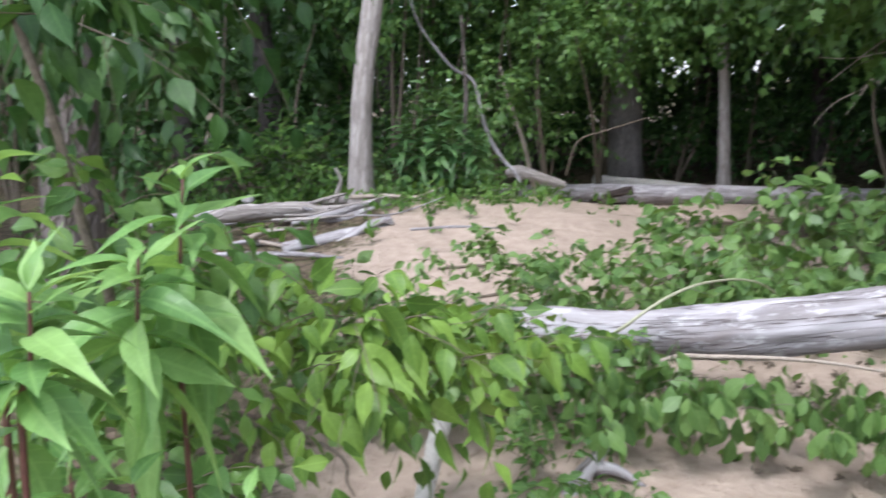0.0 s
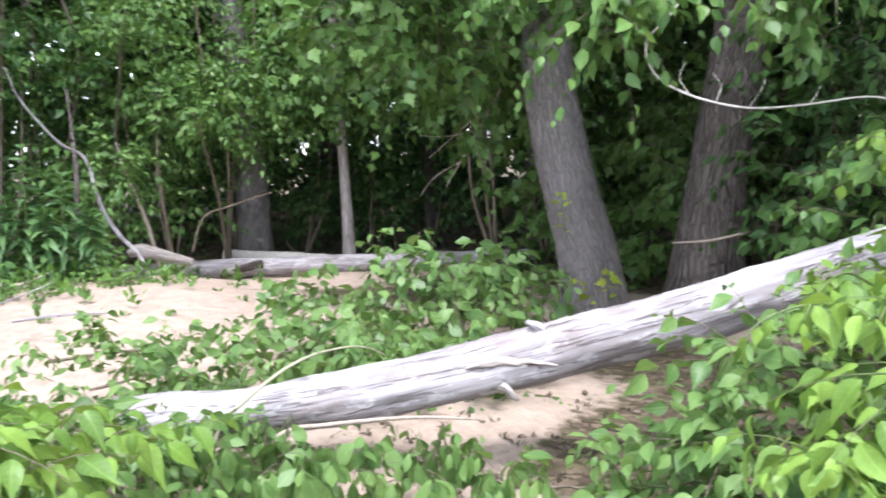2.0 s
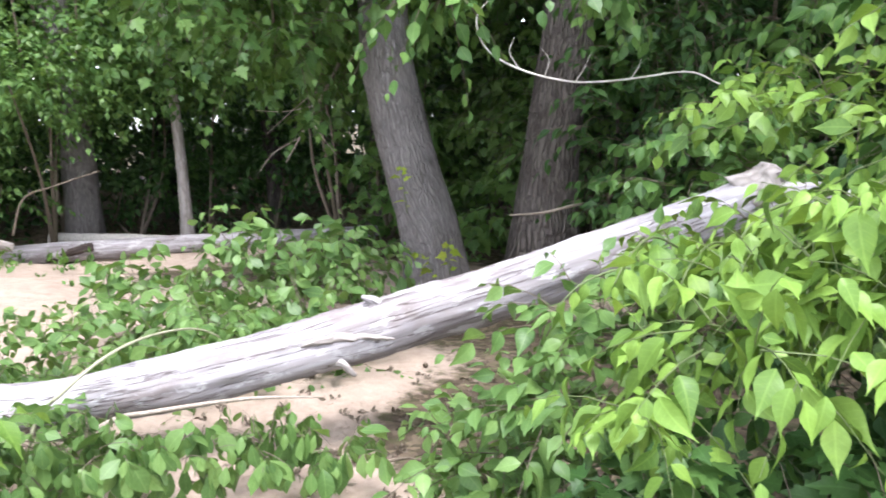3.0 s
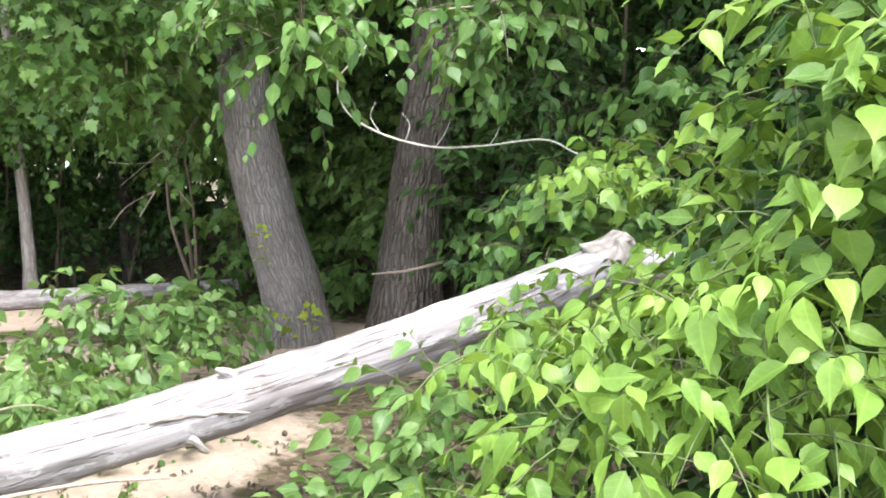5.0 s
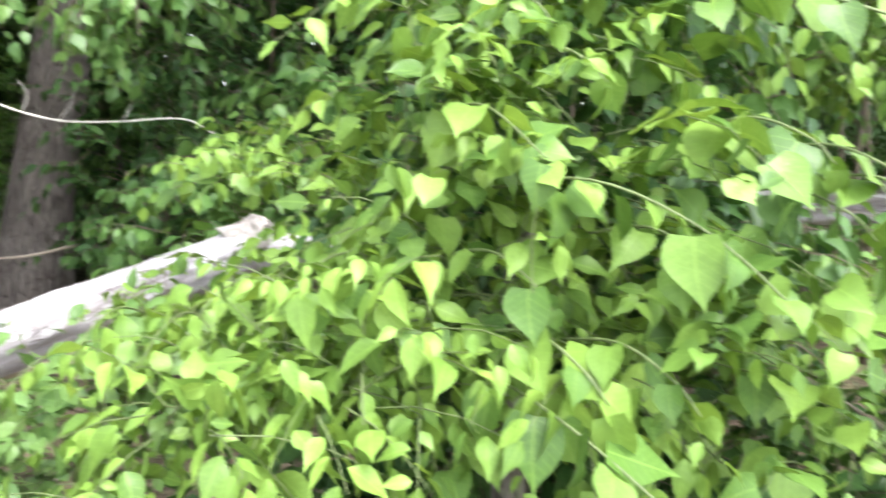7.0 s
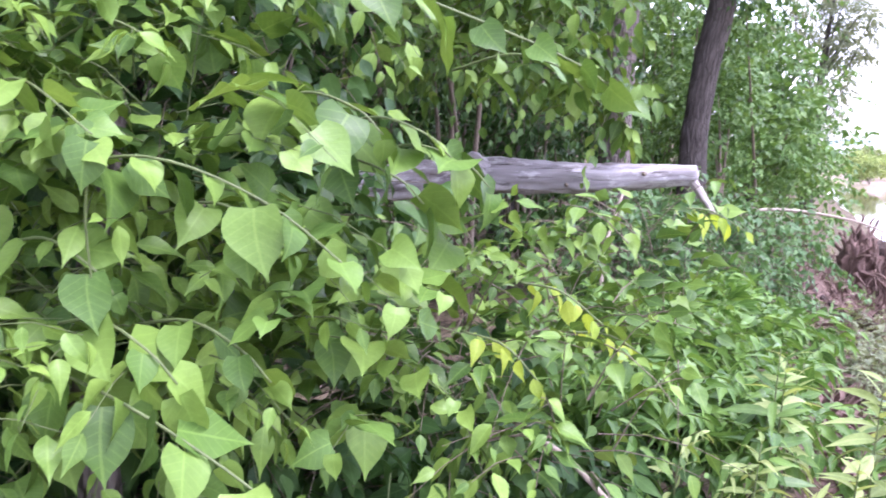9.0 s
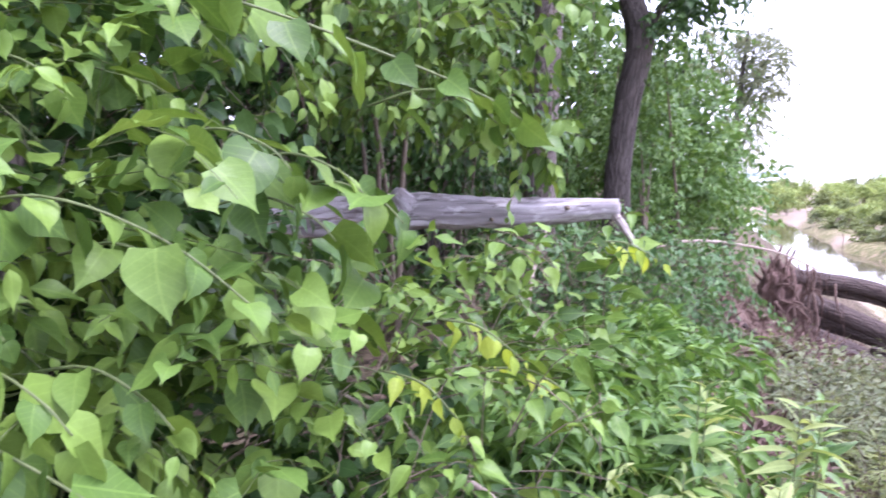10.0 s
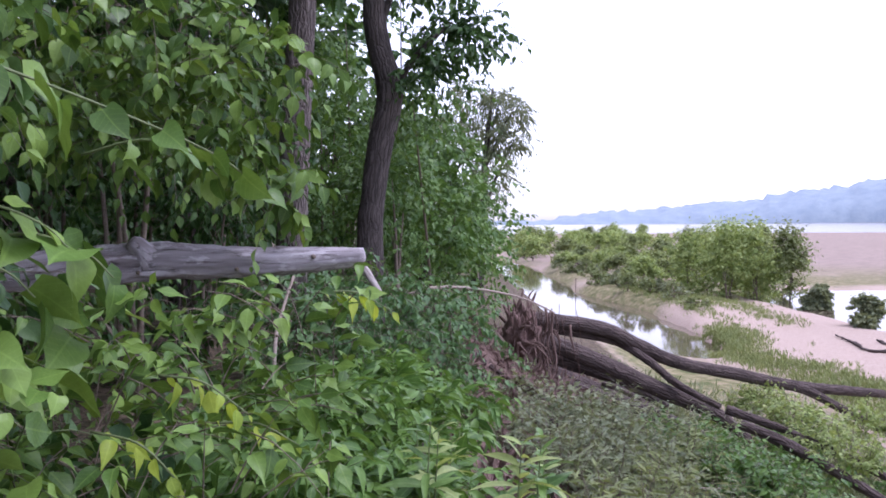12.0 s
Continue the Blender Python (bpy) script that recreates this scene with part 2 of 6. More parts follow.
def mesh_from(name, verts, quads=None, tris=None, uvs=None, attrs=None, smooth=False):
    """A mesh from numpy arrays: verts (n, 3), quads (q, 4), tris (t, 3)."""
    me = bpy.data.meshes.new(name)
    quads = np.zeros((0, 4), int) if quads is None else np.asarray(quads, int)
    tris = np.zeros((0, 3), int) if tris is None else np.asarray(tris, int)
    loops = np.concatenate([quads.ravel(), tris.ravel()])
    totals = np.concatenate([np.full(len(quads), 4), np.full(len(tris), 3)])
    starts = np.concatenate([[0], np.cumsum(totals)[:-1]])
    me.vertices.add(len(verts))
    me.vertices.foreach_set("co", np.asarray(verts, np.float32).ravel())
    me.loops.add(len(loops))
    me.loops.foreach_set("vertex_index", loops.astype(np.int32))
    me.polygons.add(len(totals))
    me.polygons.foreach_set("loop_start", starts.astype(np.int32))
    me.polygons.foreach_set("use_smooth", np.full(len(totals), smooth))
    me.update(calc_edges=True)
    if uvs is not None:
        layer = me.uv_layers.new(name="UVMap")
        layer.uv.foreach_set("vector", np.asarray(uvs, np.float32)[loops].ravel())
    for key, values in (attrs or {}).items():
        values = np.asarray(values, np.float32)
        kind = "FLOAT_VECTOR" if values.ndim == 2 else "FLOAT"
        at = me.attributes.new(key, kind, "POINT")
        at.data.foreach_set("vector" if values.ndim == 2 else "value", values.ravel())
    me.validate()
    return me


def thing(name, base, label, category, group="", kind=""):
    ob = new(name)
    ob.location = base
    ob.empty_display_size = 0.2
    return tagged(ob, label, category, group, kind)


def base_of(parent):
    out = Vector((0, 0, 0))
    while parent is not None:
        out += parent.location
        parent = parent.parent
    return np.array(out)


def part(name, built, material, parent, label="", kind=""):
    """Link world-space arrays (see mesh_from) as one mesh under a thing or a part."""
    built = dict(built)
    if parent is not None:
        built["verts"] = np.asarray(built["verts"]) - base_of(parent)
    ob = new(name, mesh_from(name, **built))
    ob.data.materials.append(material)
    ob.parent = parent
    return tagged(ob, label, "", "", kind)


def unit(v):
    v = np.asarray(v, float)
    return v / np.maximum(np.linalg.norm(v, axis=-1, keepdims=True), 1e-9)


def smooth_line(points, n):
    """A curve through the points (Catmull-Rom), n samples."""
    p = np.asarray(points, float)
    if len(p) == 2:
        return p[0] + (p[1] - p[0]) * np.linspace(0, 1, n)[:, None]
    e = np.vstack([2 * p[0] - p[1], p, 2 * p[-1] - p[-2]])
    s = np.linspace(0, len(p) - 1 - 1e-6, n)
    i = s.astype(int)
    f = (s - i)[:, None]
    a, b, c, d = e[i], e[i + 1], e[i + 2], e[i + 3]
    return 0.5 * (2 * b + (c - a) * f + (2 * a - 5 * b + 4 * c - d) * f ** 2 + (3 * b - a - 3 * c + d) * f ** 3)


def wobble(p, scale, seed):
    """Smooth cheap noise about -1 to 1 for arrays of points."""
    g = np.random.default_rng(seed)
    out = np.zeros(len(p))
    for k in range(4):
        w = g.normal(size=(3, 3)) * scale * (1.0 + 0.9 * k)
        ph = g.uniform(0, 6.28, 3)
        out += np.prod(np.sin(p @ w + ph), axis=1) / (1 + 0.6 * k)
    return out


def tube(points, radii, n=24, sides=12, rough=0.0, seed=1, flute=0.0, smooth=True):
    """A tapering round stem along points; grain holds the place on it for the bark."""
    line = smooth_line(points, n)
    rad = np.interp(np.linspace(0, 1, n), np.linspace(0, 1, len(radii)), radii)
    way = unit(np.gradient(line, axis=0))
    ref = np.array([0.3, 0.2, 1.0]) if abs(way[0][2]) < 0.8 else np.array([1.0, 0.2, 0.0])
    side = unit(np.cross(way, ref))
    other = np.cross(way, side)
    th = np.linspace(0, 2 * np.pi, sides, endpoint=False)
    length = np.concatenate([[0], np.cumsum(np.linalg.norm(np.diff(line, axis=0), axis=1))])
    c, s = np.cos(th), np.sin(th)
    grain = np.stack(np.broadcast_arrays((rad[:, None] * c), (rad[:, None] * s), length[:, None] + 0 * c), -1).reshape(-1, 3)
    bumpy = np.ones((n, sides))
    if rough:
        q = grain.copy()
        q[:, 2] *= 0.35
        r0 = max(rad.max(), 0.01)
        bumpy += rough * (wobble(q / r0, 1.3, seed) + 0.5 * wobble(q / r0, 3.1, seed + 3)).reshape(n, sides)
    if flute:
        bumpy += flute * np.sin(5 * th + 1.3)[None] * np.exp(-length / 0.45)[:, None] + flute * 1.6 * np.exp(-length / 0.3)[:, None]
    ring = line[:, None] + (side[:, None] * c[None, :, None] + other[:, None] * s[None, :, None]) * (rad[:, None] * bumpy)[:, :, None]
    verts = ring.reshape(-1, 3)
    i, j = np.meshgrid(np.arange(n - 1), np.arange(sides), indexing="ij")
    a = i * sides + j
    b = i * sides + (j + 1) % sides
    quads = np.stack([a, b, b + sides, a + sides], -1).reshape(-1, 4)
    k = len(verts)
    verts = np.vstack([verts, line[0] - way[0] * rad[0] * 0.15, line[-1] + way[-1] * rad[-1] * 0.3])
    grain = np.vstack([grain, [0, 0, 0], [0, 0, length[-1]]])
    jj = np.arange(sides)
    tris = np.vstack([np.stack([np.full(sides, k), (jj + 1) % sides, jj], -1),
                      np.stack([np.full(sides, k + 1), (n - 1) * sides + jj, (n - 1) * sides + (jj + 1) % sides], -1)])
    return dict(verts=verts, quads=quads, tris=tris, attrs={"grain": grain}, smooth=smooth)


def joined(pieces):
    """Several built arrays as one."""
    v, q, t, u, g, k = [], [], [], [], [], 0
    for b in pieces:
        v.append(b["verts"])
        if b.get("quads") is not None:
            q.append(np.asarray(b["quads"]) + k)
        if b.get("tris") is not None:
            t.append(np.asarray(b["tris"]) + k)
        if b.get("uvs") is not None:
            u.append(b["uvs"])
        if b.get("attrs"):
            g.append(b["attrs"]["grain"])
        k += len(b["verts"])
    return dict(verts=np.vstack(v), quads=np.vstack(q) if q else None, tris=np.vstack(t) if t else None,
                uvs=np.vstack(u) if u else None, attrs={"grain": np.vstack(g)} if g else None, smooth=pieces[0].get("smooth", False))


# ---- leaf blades: along +y, one long; width across x ----
def blade(widths, fold=0.18, curl=0.25, wave=0.0, sway=0.0, twist=0.0):
    """widths: half widths at even steps from stalk to tip, without the two ends."""
    ys = np.linspace(0, 1, len(widths) + 2)
    v, uv = [], []
    for k, (y, w) in enumerate(zip(ys, [0, *widths, 0])):
        for sx in ((0,) if w == 0 else (0, -1, 1)):
            x = sx * w
            z = fold * abs(x) - curl * y * y + wave * math.sin(9 * y + sx) * abs(x) + twist * x * y
            back = 0.11 if sx and k == 1 and w > 0.28 else (0.03 if sx and k == 2 and w > 0.36 else 0)
            v.append((x + sway * y * y, y - back, z))
            uv.append((x, y))
    rows = [[0]] + [[1 + 3 * k, 2 + 3 * k, 3 + 3 * k] for k in range(len(widths))] + [[len(v) - 1]]
    q, t = [], []
    for a, b in zip(rows, rows[1:]):
        if len(a) == 1:
            t += [(a[0], b[0], b[1]), (a[0], b[2], b[0])]
        elif len(b) == 1:
            t += [(a[1], a[0], b[0]), (a[0], a[2], b[0])]
        else:
            q += [(a[1], a[0], b[0], b[1]), (a[0], a[2], b[2], b[0])]
    return np.array(v), np.array(q).reshape(-1, 4).astype(int), np.array(t), np.array(uv)


def habits(widths, fold, curl, wave=0.0):
    """One kind of leaf in four habits: even, drooping, flat and twisted."""
    return [blade(widths, fold, curl, wave), blade(widths, fold * 1.7, curl * 1.9, wave, 0.10, 0.25),
            blade(widths, fold * 0.5, curl * 0.3, wave * 1.6, -0.08, -0.2), blade(widths, fold * 1.2, curl * 1.3, wave, -0.14, 0.5)]


def lobed(curl=0.2, twist=0.0):
    """A maple leaf of five pointed lobes."""
    half = [(0.05, 0.0), (0.33, 0.03), (0.22, 0.16), (0.53, 0.38), (0.35, 0.40), (0.38, 0.54), (0.19, 0.50), (0.21, 0.72), (0.11, 0.70)]
    pts = [(0, 1)] + [(-x, y) for x, y in half[::-1]] + half + [(0, 0.32)]
    v = np.array([(x, y, 0.25 * abs(x) - curl * y * y - curl * x * x + twist * x * y) for x, y in pts])
    c = len(pts) - 1
    t = [(k, c, (k + 1) % c) for k in range(c)]
    return v, np.zeros((0, 4), int), np.array(t)[:, ::-1], np.array(pts)


HEART = habits((0.30, 0.385, 0.41, 0.40, 0.36, 0.295, 0.205, 0.10, 0.03), 0.20, 0.20, 0.09)
POINTED = habits((0.125, 0.205, 0.24, 0.23, 0.19, 0.125, 0.06, 0.02), 0.28, 0.28, 0.12)
WEED = habits((0.085, 0.14, 0.165, 0.155, 0.12, 0.07, 0.03), 0.35, 0.5, 0.10)
OVATE = habits((0.16, 0.265, 0.305, 0.275, 0.19, 0.075), 0.25, 0.25, 0.08)
LEAFLET = habits((0.10, 0.19, 0.26, 0.29, 0.26, 0.13), 0.22, 0.22, 0.06)
LANCE = habits((0.08, 0.12, 0.12, 0.10, 0.05), 0.3, 0.45, 0.05)
NARROW = [blade((0.085, 0.07), 0.3, 0.3)]
SMALL = [blade((0.27, 0.2), 0.25, 0.22), blade((0.22, 0.24, 0.1), 0.35, 0.4)]
SEDGE = [blade((0.075,), 0.3, 0.3)]
CHIP = [blade((0.30,), 0.3, 0.25)]
LOBED = [lobed(), lobed(0.4, 0.3), lobed(0.1, -0.3)]


def leaf_frames(axis, rng, tilt=0.6):
    """Turns for blades that point along axis with their faces roughly up."""
    a = unit(axis)
    up = np.array([0.15, -0.15, 1.0]) + rng.normal(0, 0.25, (len(a), 3))  # faces turn to the open, light side
    x = unit(np.cross(a, up))
    z = np.cross(x, a)
    ang = rng.normal(0, tilt, len(a))[:, None]
    x2 = x * np.cos(ang) + z * np.sin(ang)
    z2 = -x * np.sin(ang) + z * np.cos(ang)
    return np.stack([x2, a, z2], axis=2)


def blades(template, pos, turns, sizes):
    """Many leaves as arrays; the habits of the kind take turns."""
    pieces = []
    for h, (v, q, t, uv) in enumerate(template):
        p, r, sz = pos[h::len(template)], turns[h::len(template)], np.asarray(sizes)[h::len(template)]
        n, k = len(p), len(v)
        if not n:
            continue
        verts = np.einsum("nij,kj->nki", r, v) * sz[:, None, None] + p[:, None]
        off = (np.arange(n) * k)[:, None, None]
        quads = (q[None] + off).reshape(-1, 4) if len(q) else None
        pieces.append(dict(verts=verts.reshape(-1, 3), quads=quads, tris=(t[None] + off).reshape(-1, 3), uvs=np.tile(uv, (n, 1)), smooth=k > 8))
    return joined(pieces)


def ray_tubes(lines, radius, sides=3):
    """Thin tapering stems for many polylines of equal length (m, n, 3)."""
    m, n, _ = lines.shape
    way = unit(np.gradient(lines, axis=1))
    side = unit(np.cross(way, np.array([0.31, 0.17, 0.93])))
    other = np.cross(way, side)
    th = np.arange(sides) * 2 * np.pi / sides
    r = (np.asarray(radius).reshape(-1, 1) * np.linspace(1, 0.35, n)[None])[:, :, None, None]
    ring = lines[:, :, None] + r * (side[:, :, None] * np.cos(th)[None, None, :, None] + other[:, :, None] * np.sin(th)[None, None, :, None])
    i, j = np.meshgrid(np.arange(n - 1), np.arange(sides), indexing="ij")
    a, b = i * sides + j, i * sides + (j + 1) % sides
    q = np.stack([a, b, b + sides, a + sides], -1).reshape(-1, 4)
    quads = (q[None] + (np.arange(m) * n * sides)[:, None, None]).reshape(-1, 4)
    return dict(verts=ring.reshape(-1, 3), quads=quads, smooth=True)


def shoots(center, radii, count, length, rng, up=0.25, sag=0.35, steps=7, inner=0.25, outer=0.8):
    """Arching shoots that start inside a lump and grow outwards: (count, steps, 3)."""
    d = unit(rng.normal(size=(count, 3)))
    start = np.asarray(center) + d * np.asarray(radii) * rng.uniform(inner, outer, (count, 1))
    way = unit(d * np.array([1, 1, 0.7]) + rng.normal(0, 0.45, (count, 3)) + np.array([0, 0, up]))
    ln = length * rng.uniform(0.55, 1.25, (count, 1))
    s = np.linspace(0, 1, steps)[None, :, None]
    line = start[:, None] + way[:, None] * ln[:, None] * s
    line[:, :, 2] -= sag * ln * (s[:, :, 0] ** 2)
    return line


def shoot_leaves(lines, per, size, rng, droop=0.5, first=0.15, spread=1.0, jitter=0.3):
    """Leaf places, axes and sizes along shoots, on alternate sides."""
    m, n, _ = lines.shape
    s = np.linspace(first, 1, per)[None] + rng.uniform(-0.03, 0.03, (m, per))
    s = np.clip(s, 0, 1) * (n - 1)
    i = np.minimum(s.astype(int), n - 2)
    f = (s - i)[:, :, None]
    rows = np.arange(m)[:, None]
    pos = lines[rows, i] * (1 - f) + lines[rows, i + 1] * f
    way = unit(lines[rows, i + 1] - lines[rows, i])
    side = unit(np.cross(way, np.array([0.01, 0.02, 1.0])))
    sign = np.where(np.arange(per) % 2, 1, -1)[None, :, None]
    tip = (np.arange(per) == per - 1)[None, :, None]
    axis = np.where(tip, 0, side * sign * spread) + way * 0.7 + rng.normal(0, jitter, pos.shape)
    axis[:, :, 2] -= droop * rng.uniform(0.4, 1.5, (m, per))
    sz = size * rng.uniform(0.5, 1.3, (m, per)) * (1.0 - 0.35 * (s / (n - 1)) ** 3)
    axis = unit(axis)
    pos = pos + axis * (sz * 0.18)[:, :, None]
    return pos.reshape(-1, 3), axis.reshape(-1, 3), sz.ravel()


# ---- the lie of the land ----
def spot(az, d, z=0.0):
    """A place by its bearing (degrees to the left of +y) and distance from where the camera stands."""
    return np.array([-math.sin(radians(az)) * d, math.cos(radians(az)) * d, z])


ALONG, ACROSS = np.array([0.375, 0.927]), np.array([0.927, -0.375])


def hump(x, y, cx, cy, rx, ry):
    return np.exp(-((x - cx) / rx) ** 2 - ((y - cy) / ry) ** 2)


def step(a, b, v):
    t = np.clip((v - a) / (b - a), 0, 1)
    return t * t * (3 - 2 * t)


def ground_height(x, y):
    """Bank top, sand mound, the slope down to the flats, the channel and the river."""
    x, y = np.asarray(x, float), np.asarray(y, float)
    u, s = x * ALONG[0] + y * ALONG[1], x * ACROSS[0] + y * ACROSS[1]
    p = np.stack([x, y, 0 * x], -1).reshape(-1, 3)
    n1 = wobble(p, 0.5, 11).reshape(x.shape)
    n2 = wobble(p, 1.9, 12).reshape(x.shape)
    far = step(60, 140, np.hypot(x, y))
    z = np.interp(s, [-3, 0.0, 0.5, 1.2, 2.5, 4, 6, 9, 14], [0, 0, -0.12, -0.55, -1.25, -1.95, -2.5, -2.78, -2.86])
    z = z + (0.05 * n1 + 0.025 * n2) * (1 - far)
    z = z + 0.22 * hump(x, y, -8.6, 0.9, 2.6, 1.9) + 0.12 * hump(x, y, -5.5, 1.2, 2.0, 1.2) + 0.25 * hump(x, y, -8.8, -1.0, 2.5, 2)
    z = z - 0.16 * hump(x, y, -12.3, 2.8, 2.0, 5.0)
    z = z - 0.08 * hump(x, y, -3.1, 1.4, 1.0, 1.0)
    z = z - 0.26 * step(0.3, 0.6, s + 0.2 * n2) * (1 - step(1.0, 2.4, s)) * step(4.5, 6, u) * (1 - step(10, 11.5, u))
    far_side = np.interp(u, [28, 32, 44, 50, 56, 70, 90], [9.2, 10.2, 10.2, 9.4, 8.9, 9.0, 8.6]) + 0.35 * n1 + 0.25 * n2
    z = z - 1.3 * step(3.9, 5.2, s) * (1 - step(far_side - 0.8, far_side, s)) * step(27.5, 30.5, u + 1.2 * n1) * (1 - step(80, 110, u))
    z = z + 0.35 * step(far_side, far_side + 0.5, s) * (1 - step(far_side + 2.0, far_side + 6.0, s)) * step(34, 40, u) * (1 - step(80, 100, u))
    z = z - 0.35 * step(17.2, 18.6, s + 0.5 * n1) * (1 - step(34, 40, s)) * step(33, 36, u + 0.5 * n1) * (1 - step(52, 58, u))
    d = np.hypot(x, y)
    river = step(330, 380, d) * (1 - step(1700, 1800, d))
    return z - 2.0 * river * step(10, 60, s)


def height(x, y):
    return float(ground_height(np.array([x]), np.array([y]))[0])


def on_ground(p, sink=0.0):
    return np.array([p[0], p[1], height(p[0], p[1]) - sink])


def build_ground():
    nr, na = 330, 400
    r = 0.25 * (2600 / 0.25) ** (np.arange(nr) / (nr - 1))
    a = np.linspace(0, 2 * np.pi, na, endpoint=False)
    x = (r[:, None] * np.cos(a)).ravel()
    y = (r[:, None] * np.sin(a)).ravel()
    x, y = np.append(x, 0), np.append(y, 0)
    z = ground_height(x, y)
    i, j = np.meshgrid(np.arange(nr - 1), np.arange(na), indexing="ij")
    q0, q1 = i * na + j, i * na + (j + 1) % na
    quads = np.stack([q0, q0 + na, q1 + na, q1], -1).reshape(-1, 4)
    jj = np.arange(na)
    tris = np.stack([np.full(na, nr * na), jj, (jj + 1) % na], -1)
    u, s = x * ALONG[0] + y * ALONG[1], x * ACROSS[0] + y * ACROSS[1]
    p = np.stack([x, y, 0 * x], -1)
    n1, n2 = wobble(p, 0.8, 21), wobble(p, 0.12, 22)
    sandy = np.maximum.reduce([hump(x, y, -5.5, 1.4, 4.0, 2.1), hump(x, y, -3.2, 1.0, 2.0, 1.8), hump(x, y, -7.3, 0.9, 2.5, 1.35), hump(x, y, -6, 4.6, 2.2, 1.0) * 0.8, hump(x, y, -10.0, 2.8, 1.7, 2.4) * 0.9])
    # Litter patches under the log, also standing in for its shadow.
    sandy = sandy - 0.55 * hump(x, y, -2.75, 2.35, 0.8, 0.55) - 0.4 * hump(x, y, -3.3, 2.7, 0.5, 0.6)
    litter = np.clip(1.15 - 1.5 * sandy + 0.12 * n1, 0, 1) * (1 - step(3.5, 6, s))
    grass = step(3.0, 6, s) * np.clip(0.62 + 0.35 * n2 - 1.3 * hump(s, u, 14.5, 31, 4.6, 13) + 0.5 * hump(s, u, 11.5, 46, 3.0, 12), 0, 1) * (1 - step(90, 140, np.hypot(x, y)))
    soil = step(0.15, 0.5, s) * (1 - step(2.6, 4.2, s + 0.5 * n1)) * step(4.2, 6, u) * (1 - step(11.5, 13.5, u))
    mud = step(60, 100, np.hypot(x, y)) * step(5, 12, s)
    ob = part("ground", dict(verts=np.stack([x, y, z], -1), quads=quads, tris=tris, smooth=True,
                             attrs={"litter": litter, "grass": grass, "mud": mud, "soil": soil}), GROUND, None)
    tagged(ob, "pale sand, leaf litter and grassy mud falling to river flats", "ground", "", "structure")


def ring_sheet(r0, r1, z):
    a = np.linspace(0, 2 * np.pi, 128, endpoint=False)
    v = np.vstack([np.stack([r * np.cos(a), r * np.sin(a), 0 * a + z], -1) for r in (r0, r1)])
    j = np.arange(128)
    return dict(verts=v, quads=np.stack([j, 128 + j, 128 + (j + 1) % 128, (j + 1) % 128], -1))


def build_water():
    ob = part("channel_water", ring_sheet(4.0, 300, -3.0), WATER, None)
    tagged(ob, "still brown backwater reflecting the white sky", "water", "", "structure")
    ob = part("river_water", ring_sheet(300, 2300, -3.0), RIVER, None)
    tagged(ob, "wide rippled river pale under the white sky", "water", "", "structure")


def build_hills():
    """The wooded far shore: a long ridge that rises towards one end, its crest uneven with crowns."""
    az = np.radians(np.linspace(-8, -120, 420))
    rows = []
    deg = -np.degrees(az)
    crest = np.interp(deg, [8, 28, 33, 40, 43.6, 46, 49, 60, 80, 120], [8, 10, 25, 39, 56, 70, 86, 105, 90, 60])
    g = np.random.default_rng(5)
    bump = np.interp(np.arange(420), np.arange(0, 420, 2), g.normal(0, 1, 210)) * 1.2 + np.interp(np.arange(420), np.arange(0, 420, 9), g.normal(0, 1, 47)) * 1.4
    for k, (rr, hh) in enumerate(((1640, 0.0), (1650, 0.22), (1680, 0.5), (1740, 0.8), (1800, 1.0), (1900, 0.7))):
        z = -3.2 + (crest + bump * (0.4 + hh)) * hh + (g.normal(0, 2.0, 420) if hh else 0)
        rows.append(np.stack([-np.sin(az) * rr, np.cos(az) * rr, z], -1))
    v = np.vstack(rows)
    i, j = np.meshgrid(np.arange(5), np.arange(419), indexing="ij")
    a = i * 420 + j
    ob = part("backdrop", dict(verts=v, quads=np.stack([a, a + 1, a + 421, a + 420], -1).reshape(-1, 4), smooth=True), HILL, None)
    tagged(ob, "blue-green wooded hills along the far shore, haze in their colour", "hills", "", "structure")


build_ground()
build_water()
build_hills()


# ---- kinds of things ----
def leafy(parent, name, template, material, lumps, length, per, size, seed, droop=0.5, up=0.25, sag=0.35, stem=0.0025,
          stem_material=None, label="", tilt=0.6, jitter=0.3, inner=0.25, outer=0.8, spread=1.0, single=0):
    """Leaves on shoots in lumps (center, radii, count): the nearest ones leaf by leaf, the rest as one part."""
    rng = np.random.default_rng(seed)
    lines = np.concatenate([shoots(c, r, n, length, rng, up, sag, 7, inner, outer) for c, r, n in lumps])
    low = ground_height(lines[:, :, 0], lines[:, :, 1]) + 0.02
    lines[:, :, 2] = np.maximum(lines[:, :, 2], low)
    pos, axis, sz = shoot_leaves(lines, per, size, rng, droop, 0.15, spread, jitter)
    turns = leaf_frames(axis, rng, tilt)
    keep = np.ones(len(pos), bool)
    if single:
        near = np.argsort(np.hypot(pos[:, 0], pos[:, 1]))[:single]
        keep[near] = False
        single_leaves(parent, template, material, pos[near], turns[near], sz[near])
    if keep.any():
        part(name, blades(template, pos[keep], turns[keep], sz[keep]), material, parent, label, "stuff")
    if stem:
        part("twigwork", ray_tubes(lines[:, ::2], np.full(len(lines), stem)), stem_material or TWIG, parent, "", "stuff")
    return lines


LEAF_MESHES = {}


